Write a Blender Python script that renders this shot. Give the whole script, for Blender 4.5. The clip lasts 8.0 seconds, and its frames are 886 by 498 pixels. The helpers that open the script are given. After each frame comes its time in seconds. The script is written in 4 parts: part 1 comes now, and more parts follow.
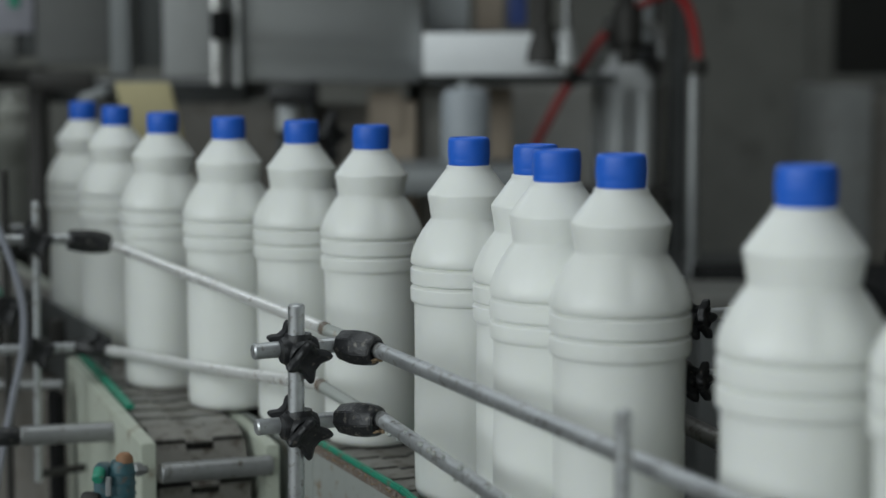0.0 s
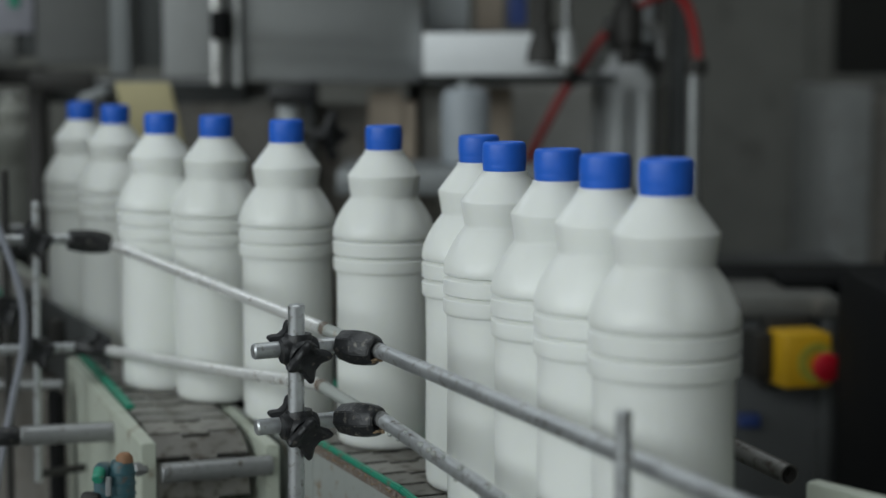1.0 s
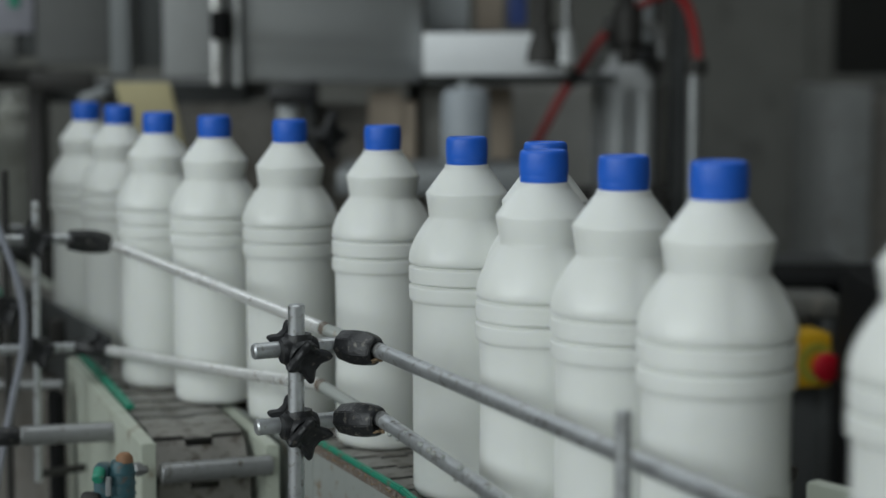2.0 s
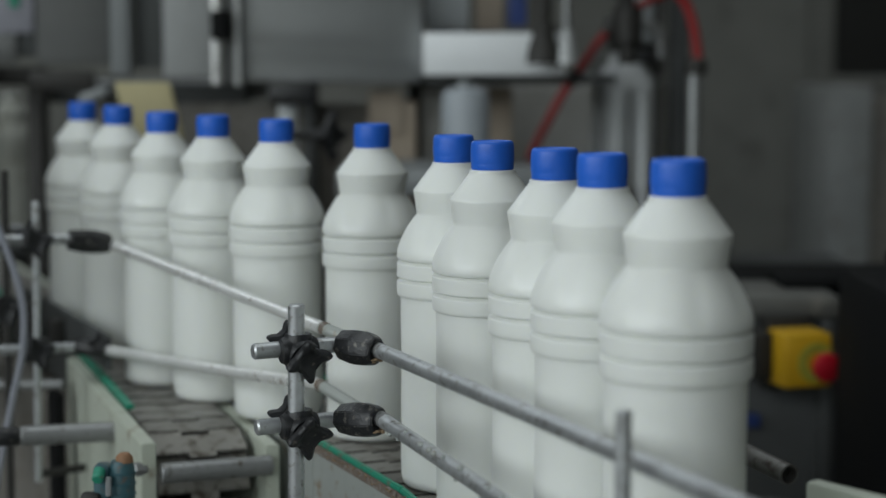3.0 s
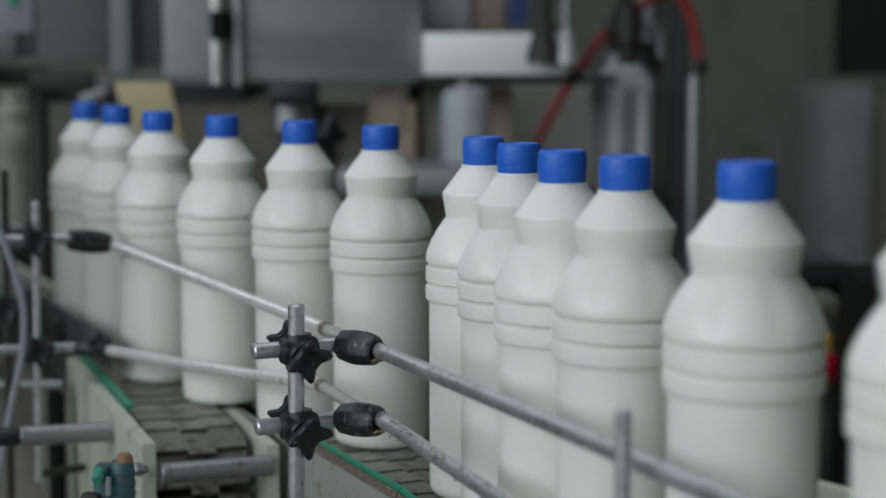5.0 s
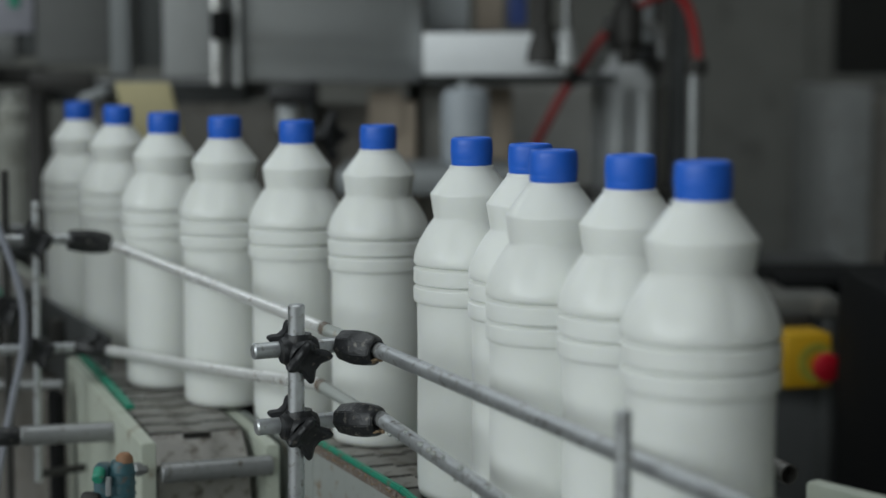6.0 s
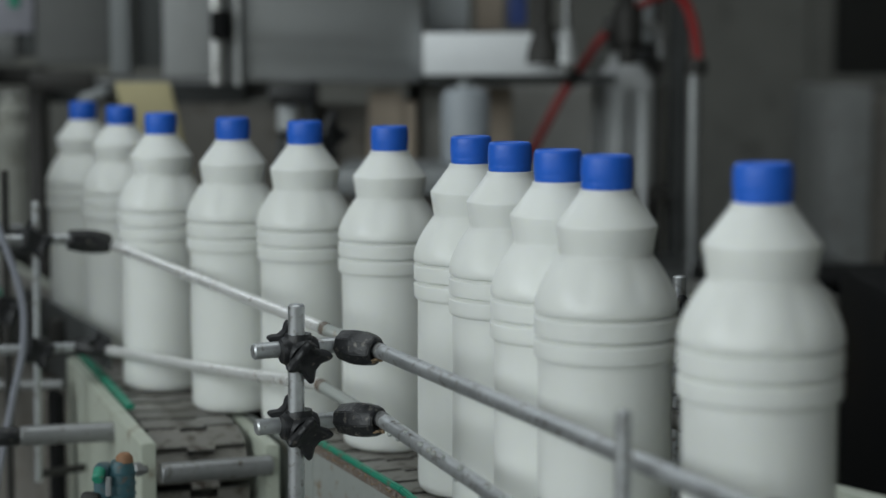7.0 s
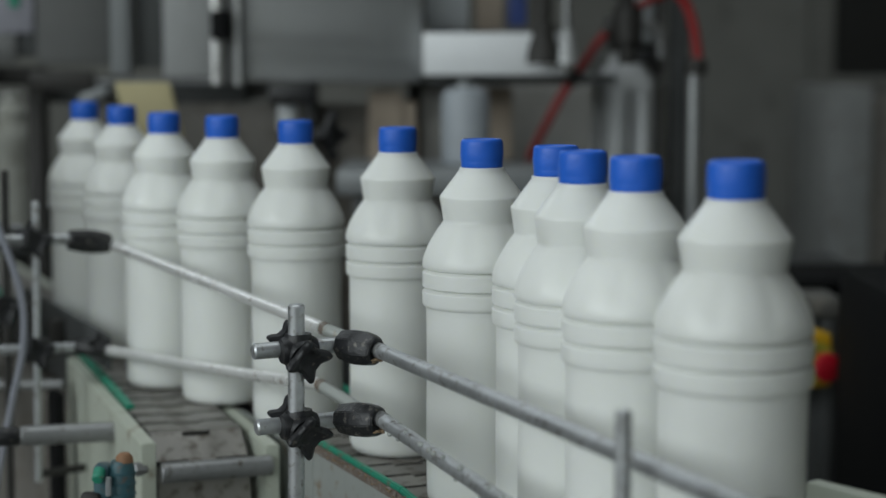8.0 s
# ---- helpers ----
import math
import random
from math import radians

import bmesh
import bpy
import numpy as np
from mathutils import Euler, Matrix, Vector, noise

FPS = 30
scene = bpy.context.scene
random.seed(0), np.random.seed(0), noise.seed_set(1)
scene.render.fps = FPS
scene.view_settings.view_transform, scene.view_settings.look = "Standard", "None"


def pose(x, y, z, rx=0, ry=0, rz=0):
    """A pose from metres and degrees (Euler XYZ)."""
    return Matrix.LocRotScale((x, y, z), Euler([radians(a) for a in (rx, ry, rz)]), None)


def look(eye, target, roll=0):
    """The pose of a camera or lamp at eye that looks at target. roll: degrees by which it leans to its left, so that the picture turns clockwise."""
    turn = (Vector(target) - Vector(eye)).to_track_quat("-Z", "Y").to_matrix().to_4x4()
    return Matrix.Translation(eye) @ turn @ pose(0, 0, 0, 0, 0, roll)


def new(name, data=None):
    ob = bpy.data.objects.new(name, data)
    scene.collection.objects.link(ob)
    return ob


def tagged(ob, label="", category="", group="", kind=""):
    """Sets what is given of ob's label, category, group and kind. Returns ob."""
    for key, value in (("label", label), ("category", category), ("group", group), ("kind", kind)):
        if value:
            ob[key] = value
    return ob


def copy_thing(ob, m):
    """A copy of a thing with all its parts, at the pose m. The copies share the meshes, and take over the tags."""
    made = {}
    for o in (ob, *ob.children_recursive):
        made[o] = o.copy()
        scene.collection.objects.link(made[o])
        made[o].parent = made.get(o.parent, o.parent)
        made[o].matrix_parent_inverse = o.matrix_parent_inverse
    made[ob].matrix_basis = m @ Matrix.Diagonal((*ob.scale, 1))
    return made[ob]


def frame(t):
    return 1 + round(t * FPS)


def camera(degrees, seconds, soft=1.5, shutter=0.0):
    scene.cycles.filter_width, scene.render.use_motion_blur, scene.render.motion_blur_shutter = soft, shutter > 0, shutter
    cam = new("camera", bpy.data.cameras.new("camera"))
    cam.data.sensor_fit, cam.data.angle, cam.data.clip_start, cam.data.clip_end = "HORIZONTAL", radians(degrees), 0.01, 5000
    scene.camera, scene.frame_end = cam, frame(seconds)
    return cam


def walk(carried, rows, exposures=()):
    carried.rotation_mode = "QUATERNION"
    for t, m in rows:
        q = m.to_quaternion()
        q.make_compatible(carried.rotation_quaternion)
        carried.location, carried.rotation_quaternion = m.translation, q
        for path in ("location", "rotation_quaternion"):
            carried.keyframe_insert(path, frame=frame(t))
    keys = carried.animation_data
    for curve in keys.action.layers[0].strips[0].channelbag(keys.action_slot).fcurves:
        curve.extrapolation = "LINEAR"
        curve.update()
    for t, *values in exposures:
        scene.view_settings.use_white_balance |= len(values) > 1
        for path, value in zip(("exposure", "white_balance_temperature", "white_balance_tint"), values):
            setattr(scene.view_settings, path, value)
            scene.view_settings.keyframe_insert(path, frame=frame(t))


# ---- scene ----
cam = camera(2 * math.degrees(math.atan(784 / 3200)), 8.0, soft=1.5, shutter=0.5)
EYE = (0.0, 0.0, 1.22)
TILT = 90 - math.degrees(math.atan(346 / 3200))
walk(cam, [(0.0, pose(*EYE, TILT, 0, 0)), (8.0, pose(*EYE, TILT, 0, 0))], exposures=[(0.0, 0.0, 6500, 10), (8.0, 0.0, 6500, 10)])
cam.data.dof.use_dof = True
cam.data.dof.focus_distance = 1.26
cam.data.dof.aperture_fstop = 4.5

# ---- light: overcast sky through two big windows ----
world = bpy.data.worlds.new("sky")
scene.world = world
world.use_nodes = True
sky = world.node_tree.nodes.new("ShaderNodeTexSky")
sky.sky_type, sky.sun_disc = "NISHITA", False
sky.sun_elevation, sky.sun_rotation = radians(35), radians(-80)
world.node_tree.links.new(sky.outputs[0], world.node_tree.nodes["Background"].inputs[0])
world.node_tree.nodes["Background"].inputs[1].default_value = 0.1


def window_light(name, m, width, height, watts, colour):
    lamp = bpy.data.lights.new(name, "AREA")
    lamp.shape, lamp.size, lamp.size_y, lamp.energy, lamp.color = "RECTANGLE", width, height, watts, colour
    ob = new(name, lamp)
    ob.matrix_basis = m
    return ob


window_light("daylight_side", look((-3.93, -1.6, 2.55), (0.0, 0.6, 1.0)), 4.2, 2.1, 105, (0.92, 0.985, 0.975))
window_light("daylight_back", look((-1.5, -3.93, 2.75), (0.0, 1.2, 1.0)), 3.0, 1.7, 42, (0.92, 0.985, 0.975))
window_light("daylight_roof", pose(-0.3, 1.7, 4.28), 2.6, 1.4, 28, (0.92, 0.985, 0.975))
window_light("daylight_north", look((-1.5, 4.68, 3.1), (-1.2, 0.0, 2.0)), 3.2, 1.4, 28, (0.92, 0.985, 0.975))


# ---- materials ----
def mat(name, colour, rough=0.5, metal=0.0, grain=40.0, vary=0.12, stain=3.0, blotch=0.15, bump=0.1, bump_scale=200.0,
        dirt=None, dirt_amount=0.0, coat=0.0, sub=0.0, stretch=(1, 1, 1), each=0.08):
    m = bpy.data.materials.new(name)
    m.use_nodes = True
    nt = m.node_tree
    b = nt.nodes["Principled BSDF"]
    link = nt.links.new
    tc = nt.nodes.new("ShaderNodeTexCoord")
    mp = nt.nodes.new("ShaderNodeMapping")
    mp.inputs["Scale"].default_value = stretch
    link(tc.outputs["Object"], mp.inputs[0])
    info = nt.nodes.new("ShaderNodeObjectInfo")

    def tex(scale, detail=4.0):
        n = nt.nodes.new("ShaderNodeTexNoise")
        n.inputs["Scale"].default_value, n.inputs["Detail"].default_value = scale, detail
        link(mp.outputs[0], n.inputs["Vector"])
        return n.outputs["Fac"]

    def math_node(op, a, c):
        n = nt.nodes.new("ShaderNodeMath")
        n.operation = op
        for i, v in enumerate((a, c)):
            if isinstance(v, (int, float)):
                n.inputs[i].default_value = v
            else:
                link(v, n.inputs[i])
        return n.outputs[0]

    fine, broad = tex(grain), tex(stain, 6.0)
    value = math_node("ADD", math_node("MULTIPLY", fine, 2 * vary), math_node("MULTIPLY", broad, 2 * blotch))
    value = math_node("ADD", value, 1 - vary - blotch)
    value = math_node("ADD", value, math_node("MULTIPLY", math_node("SUBTRACT", info.outputs["Random"], 0.5), each))
    mix = nt.nodes.new("ShaderNodeMixRGB")
    mix.blend_type = "MULTIPLY"
    mix.inputs[0].default_value = 1
    mix.inputs[1].default_value = (*colour, 1)
    link(value, mix.inputs[2])
    out = mix.outputs[0]
    if dirt:
        edge = nt.nodes.new("ShaderNodeMapRange")
        edge.inputs[1].default_value, edge.inputs[2].default_value = 0.62 - dirt_amount * 0.3, 0.78 - dirt_amount * 0.3
        link(tex(stain * 6, 8.0), edge.inputs[0])
        stained = nt.nodes.new("ShaderNodeMixRGB")
        link(edge.outputs[0], stained.inputs[0])
        link(out, stained.inputs[1])
        stained.inputs[2].default_value = (*dirt, 1)
        out = stained.outputs[0]
    link(out, b.inputs["Base Color"])
    rr = math_node("ADD", math_node("MULTIPLY", broad, 0.25), rough - 0.125)
    link(rr, b.inputs["Roughness"])
    b.inputs["Metallic"].default_value = metal
    b.inputs["Coat Weight"].default_value = coat
    if sub:
        b.inputs["Subsurface Weight"].default_value = sub
        b.inputs["Subsurface Radius"].default_value = (1, 1, 0.9)
        b.inputs["Subsurface Scale"].default_value = 0.006
    if bump:
        bn = nt.nodes.new("ShaderNodeBump")
        bn.inputs["Strength"].default_value, bn.inputs["Distance"].default_value = bump, 0.002
        link(tex(bump_scale, 3.0), bn.inputs["Height"])
        link(bn.outputs[0], b.inputs["Normal"])
    return m


M = {
    "bottle": mat("white_polyethylene", (0.84, 0.855, 0.82), 0.38, grain=60, vary=0.015, stain=9, blotch=0.03, bump=0.12, bump_scale=90, sub=0.45),
    "cap": mat("blue_plastic", (0.018, 0.135, 0.66), 0.42, grain=300, vary=0.05, stain=60, blotch=0.10, bump=0.10, bump_scale=500),
    "steel": mat("worn_steel_rod", (0.55, 0.565, 0.575), 0.43, 0.84, grain=220, vary=0.16, stain=30, blotch=0.25, bump=0.05, bump_scale=420, dirt=(0.22, 0.20, 0.18), dirt_amount=0.2),
    "bright_steel": mat("bright_steel", (0.97, 0.97, 0.95), 0.30, 0.5, grain=150, vary=0.06, stain=25, blotch=0.12, bump=0.08, bump_scale=300, dirt=(0.25, 0.17, 0.11), dirt_amount=0.05),
    "black": mat("black_plastic", (0.011, 0.0115, 0.013), 0.44, grain=200, vary=0.2, stain=40, blotch=0.3, bump=0.2, bump_scale=350, dirt=(0.15, 0.13, 0.11), dirt_amount=0.0),
    "cream": mat("cream_painted_steel", (0.50, 0.53, 0.45), 0.45, grain=90, vary=0.05, stain=9, blotch=0.12, bump=0.08, bump_scale=150, dirt=(0.26, 0.22, 0.16), dirt_amount=0.12),
    "green": mat("green_plastic_strip", (0.02, 0.27, 0.17), 0.45, grain=120, vary=0.1, stain=20, blotch=0.15, dirt=(0.18, 0.16, 0.12), dirt_amount=0.12),
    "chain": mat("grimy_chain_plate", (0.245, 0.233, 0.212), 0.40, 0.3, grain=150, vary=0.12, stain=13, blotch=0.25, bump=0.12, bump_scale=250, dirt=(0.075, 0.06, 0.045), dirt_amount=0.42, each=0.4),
    "grime_and_shade": mat("dark_grease_and_shade", (0.035, 0.033, 0.03), 0.6, 0.2, vary=0.2, blotch=0.4, stain=15),
    "stainless": mat("brushed_stainless", (0.36, 0.37, 0.37), 0.42, 0.8, grain=30, vary=0.08, stain=4, blotch=0.15, stretch=(1, 1, 14), bump=0.06),
    "panel": mat("grey_panel_paint", (0.28, 0.295, 0.30), 0.45, 0.2, grain=50, vary=0.06, stain=4, blotch=0.12),
    "dark_panel": mat("dark_steel_panel", (0.10, 0.105, 0.105), 0.5, 0.3, grain=50, vary=0.1, stain=4, blotch=0.2),
    "white": mat("white_painted_plate", (0.82, 0.84, 0.85), 0.4, grain=60, vary=0.03, stain=6, blotch=0.08),
    "red": mat("red_rubber_hose", (0.30, 0.018, 0.018), 0.5, grain=100, vary=0.1),
    "clear": mat("cloudy_plastic", (0.66, 0.69, 0.70), 0.3, grain=30, vary=0.08, stain=10, blotch=0.2),
    "card": mat("brown_cardboard", (0.54, 0.45, 0.355), 0.8, grain=80, vary=0.1, stain=8, blotch=0.2),
    "paper": mat("cream_card", (0.50, 0.44, 0.25), 0.7, grain=60, vary=0.05, stain=6, blotch=0.1),
    "yellow": mat("yellow_plastic_box", (0.62, 0.36, 0.015), 0.42, grain=80, vary=0.05, stain=12, blotch=0.12),
    "legend": mat("legend_ring_print", (0.36, 0.36, 0.05), 0.5, grain=150, vary=0.15, stain=60, blotch=0.4),
    "button": mat("red_plastic_button", (0.42, 0.008, 0.02), 0.35, grain=80, vary=0.05),
    "blue": mat("blue_painted_part", (0.03, 0.06, 0.22), 0.45, vary=0.1),
    "teal": mat("teal_painted_motor", (0.035, 0.10, 0.12), 0.45, grain=60, vary=0.15, stain=30, blotch=0.4, dirt=(0.10, 0.09, 0.08), dirt_amount=0.2),
    "hose": mat("grey_air_hose", (0.27, 0.28, 0.32), 0.4, vary=0.05),
    "concrete": mat("grey_plastered_wall", (0.195, 0.194, 0.178), 0.85, grain=12, vary=0.15, stain=1.5, blotch=0.3, bump=0.3, bump_scale=40, dirt=(0.13, 0.125, 0.115), dirt_amount=0.2),
    "floor": mat("worn_concrete_floor", (0.20, 0.20, 0.19), 0.6, grain=10, vary=0.15, stain=1.2, blotch=0.35, bump=0.2, bump_scale=60, dirt=(0.13, 0.125, 0.12), dirt_amount=0.0),
    "ceiling": mat("pale_ceiling", (0.40, 0.41, 0.40), 0.9, grain=8, vary=0.06, stain=1, blotch=0.12),
    "frame": mat("window_frame_paint", (0.6, 0.61, 0.6), 0.5, vary=0.05),
    "black_paint": mat("black_machine_paint", (0.007, 0.0072, 0.0075), 0.75, vary=0.15, blotch=0.3, stain=6),
    "rust": mat("rusty_steel", (0.15, 0.118, 0.095), 0.75, grain=200, vary=0.2, stain=40, blotch=0.3, dirt=(0.30, 0.29, 0.27), dirt_amount=0.3),
    "orange": mat("orange_rust_stain", (0.28, 0.15, 0.08), 0.7, grain=120, vary=0.15, stain=40, blotch=0.3),
    "zinc": mat("stained_zinc_plate", (0.36, 0.38, 0.36), 0.5, 0.2, grain=90, vary=0.08, stain=12, blotch=0.2, bump=0.1, bump_scale=150, dirt=(0.24, 0.17, 0.10), dirt_amount=0.2),
    "dull_steel": mat("dull_grey_steel", (0.27, 0.275, 0.275), 0.46, 0.6, grain=150, vary=0.12, stain=20, blotch=0.25, dirt=(0.10, 0.085, 0.07), dirt_amount=0.15),
    "pale_blue": mat("pale_blue_grey_paint", (0.35, 0.38, 0.41), 0.5, grain=20, vary=0.08, stain=5, blotch=0.2),
    "cylinder": mat("smoky_cylinder", (0.62, 0.64, 0.64), 0.25, grain=30, vary=0.08, stain=10, blotch=0.2),
    "backing": mat("brown_grey_sheet", (0.60, 0.59, 0.55), 0.7, grain=20, vary=0.1, stain=5, blotch=0.25),
    "scuffed": mat("scuffed_black_plastic", (0.012, 0.0125, 0.014), 0.40, grain=200, vary=0.2, stain=40, blotch=0.4, bump=0.3, bump_scale=260, dirt=(0.20, 0.185, 0.16), dirt_amount=0.12),
    "dull_bottle": mat("dull_bottle_plastic", (0.43, 0.435, 0.39), 0.6, grain=40, vary=0.08, stain=8, blotch=0.2, dirt=(0.27, 0.25, 0.2), dirt_amount=0.25),
    "crumb": mat("dry_brown_crumbs", (0.22, 0.155, 0.095), 0.9, grain=300, vary=0.3, stain=60, blotch=0.3),
    "side_grey": mat("dull_side_panel", (0.14, 0.143, 0.14), 0.5, 0.3, grain=40, vary=0.08, stain=4, blotch=0.2),
    "table_grey": mat("worn_table_paint", (0.125, 0.125, 0.115), 0.6, grain=60, vary=0.08, stain=8, blotch=0.25, dirt=(0.2, 0.19, 0.17), dirt_amount=0.2),
    "lilac": mat("pale_paper_label", (0.30, 0.30, 0.34), 0.6, grain=60, vary=0.05, stain=12, blotch=0.25),
    "guard": mat("stained_guard_sheet", (0.20, 0.187, 0.167), 0.6, grain=25, vary=0.12, stain=7, blotch=0.35, dirt=(0.13, 0.11, 0.09), dirt_amount=0.3),
    "pipe": mat("grimy_steel_pipe", (0.20, 0.195, 0.185), 0.42, 0.6, grain=120, vary=0.15, stain=25, blotch=0.35, dirt=(0.07, 0.055, 0.045), dirt_amount=0.3),
    "cabinet": mat("pale_cabinet_paint", (0.29, 0.30, 0.295), 0.6, grain=20, vary=0.08, stain=5, blotch=0.3, dirt=(0.2, 0.19, 0.17), dirt_amount=0.2),
    "door_grey": mat("light_grey_door_sheet", (0.42, 0.43, 0.43), 0.42, 0.3, grain=40, vary=0.06, stain=5, blotch=0.15),
    "dark_glass": mat("dark_window_glass", (0.022, 0.022, 0.021), 0.3, vary=0.05, bump=0),
}


# ---- mesh helpers, all in world space ----
def world_of(ob):
    m = ob.matrix_basis.copy()
    while ob.parent:
        ob = ob.parent
        m = ob.matrix_basis @ m
    return m


def part(name, bm, material, parent=None, label="", smooth=True, crease=38):
    if parent is not None:
        bm.transform(world_of(parent).inverted())
    bmesh.ops.recalc_face_normals(bm, faces=bm.faces)
    me = bpy.data.meshes.new(name)
    bm.to_mesh(me)
    bm.free()
    me.materials.append(material)
    for p in me.polygons:
        p.use_smooth = smooth
    if smooth:
        me.set_sharp_from_angle(angle=radians(crease))
    ob = new(name, me)
    if parent is not None:
        ob.parent = parent
    return tagged(ob, label=label)


def thing(name, at, label, category, group="", kind=""):
    ob = new(name)
    ob.empty_display_size = 0.02
    ob.matrix_basis = at if isinstance(at, Matrix) else Matrix.Translation(at)
    return tagged(ob, label, category, group, kind)


def join(*bms):
    out = bmesh.new()
    for b in bms:
        me = bpy.data.meshes.new("tmp")
        b.to_mesh(me)
        b.free()
        out.from_mesh(me)
        bpy.data.meshes.remove(me)
    return out


def box(lo, hi, bevel=0.002, turn=None):
    bm = bmesh.new()
    lo, hi = Vector(lo), Vector(hi)
    bmesh.ops.create_cube(bm, size=1, matrix=Matrix.Translation((lo + hi) / 2) @ Matrix.Diagonal((*(hi - lo), 1)))
    if bevel:
        bmesh.ops.bevel(bm, geom=bm.edges[:], offset=bevel, segments=2, affect="EDGES", profile=0.5)
    if turn is not None:
        bm.transform(turn)
    return bm


def lathe(profile, seg=40, m=Matrix()):
    """A body turned round z from (radius, height) pairs."""
    bm = bmesh.new()
    rings = []
    for r, z in profile:
        if r < 1e-6:
            rings.append([bm.verts.new((0, 0, z))])
        else:
            rings.append([bm.verts.new((r * math.cos(2 * math.pi * i / seg), r * math.sin(2 * math.pi * i / seg), z)) for i in range(seg)])
    for a, b in zip(rings, rings[1:]):
        for i in range(seg):
            j = (i + 1) % seg
            if len(a) == 1 and len(b) == 1:
                continue
            if len(a) == 1:
                bm.faces.new((a[0], b[i], b[j]))
            elif len(b) == 1:
                bm.faces.new((a[i], a[j], b[0]))
            else:
                bm.faces.new((a[i], a[j], b[j], b[i]))
    bm.transform(m)
    return bm


def along(a, b):
    """A frame at a whose z axis points to b."""
    a, b = Vector(a), Vector(b)
    return Matrix.Translation(a) @ (b - a).to_track_quat("Z", "Y").to_matrix().to_4x4()


def rod(a, b, r, seg=24, chamfer=0.0012):
    n = (Vector(b) - Vector(a)).length
    c = min(chamfer, r * 0.4)
    return lathe([(0, 0), (r - c, 0), (r, c), (r, n - c), (r - c, n), (0, n)], seg, along(a, b))


def tube(points, r, seg=12, smooth_steps=8):
    """A bent round bar through points (Catmull-Rom)."""
    p = [Vector(q) for q in points]
    p = [2 * p[0] - p[1], *p, 2 * p[-1] - p[-2]]
    line = []
    for i in range(1, len(p) - 2):
        for k in range(smooth_steps):
            t = k / smooth_steps
            a, b, c, d = p[i - 1:i + 3]
            line.append(0.5 * (2 * b + (c - a) * t + (2 * a - 5 * b + 4 * c - d) * t * t + (3 * b - a - 3 * c + d) * t ** 3))
    line.append(p[-2])
    bm = bmesh.new()
    rings, side = [], None
    for i, q in enumerate(line):
        way = (line[min(i + 1, len(line) - 1)] - line[max(i - 1, 0)]).normalized()
        side = way.orthogonal() if side is None else side - way * side.dot(way)
        side = side.normalized()
        up = way.cross(side)
        rings.append([bm.verts.new(q + r * (side * math.cos(2 * math.pi * k / seg) + up * math.sin(2 * math.pi * k / seg))) for k in range(seg)])
    for a, b in zip(rings, rings[1:]):
        for k in range(seg):
            bm.faces.new((a[k], a[(k + 1) % seg], b[(k + 1) % seg], b[k]))
    bm.faces.new(rings[0])
    bm.faces.new(rings[-1])
    return bm


# ---- the conveyor's own frame: s along the travel, n across it ----
U = Vector((0.41, -0.912, 0)).normalized()
N = Vector((-U.y, U.x, 0))


def at(s, n, z):
    return U * s + N * n + Vector((0, 0, z))


def belt_z(y):
    """Height of the belts' top: both climb a little away from the transfer."""
    if y > 1.25:
        low = 0.0615 - 0.009 * (y - 1.25)
    elif y > 1.05:
        low = 0.0615 - 0.012 * (1.25 - y)
    else:
        low = 0.0591 - 0.03 * (1.05 - max(y, 0.7))
    return 0.96 - low


M["black_paint"].node_tree.nodes["Principled BSDF"].inputs["Specular IOR Level"].default_value = 0.15


# ---- the room ----
def wall(name, lo, hi, label):
    return tagged(part(name, box(lo, hi, 0), M["concrete"], smooth=False), label, "wall", kind="structure")


tagged(part("floor", box((-4.2, -4.2, -0.1), (4.7, 4.8, 0), 0), M["floor"], smooth=False), "worn grey concrete factory floor", "floor", kind="structure")
tagged(part("ceiling", join(box((-4.2, -4.2, 4.2), (4.7, 0.95, 4.35), 0), box((-4.2, 2.45, 4.2), (4.7, 4.8, 4.35), 0), box((-4.2, 0.95, 4.2), (-1.65, 2.45, 4.35), 0), box((1.05, 0.95, 4.2), (4.7, 2.45, 4.35), 0)), M["ceiling"], smooth=False), "pale plastered ceiling with a roof light opening", "ceiling", kind="structure")
wall("wall_east", (4.5, -4.0, 0), (4.7, 4.6, 4.2), "stained grey plastered wall of the factory hall")


def wall_with_window(name, lo, hi, a, b, axis):
    """A wall from lo to hi with an opening from a to b along axis (and in height)."""
    pieces = []
    for u0, u1, z0, z1 in ((lo[axis], a[0], lo[2], hi[2]), (b[0], hi[axis], lo[2], hi[2]), (a[0], b[0], lo[2], a[1]), (a[0], b[0], b[1], hi[2])):
        p, q = list(lo), list(hi)
        p[axis], q[axis], p[2], q[2] = u0, u1, z0, z1
        pieces.append(box(p, q, 0))
    return tagged(part(name, join(*pieces), M["concrete"], smooth=False), "grey plastered wall with a wide window opening", "wall", kind="structure")


wall_with_window("wall_west", (-4.2, -4.0, 0), (-4.0, 4.6, 4.2), (-3.8, 1.4), (0.6, 3.7), 1)
wall_with_window("wall_north", (-4.2, 4.6, 0), (4.7, 4.8, 4.2), (-3.2, 2.3), (0.2, 3.9), 0)
wall_with_window("wall_south", (-4.2, -4.2, 0), (4.7, -4.0, 4.2), (-3.1, 1.8), (0.1, 3.7), 0)


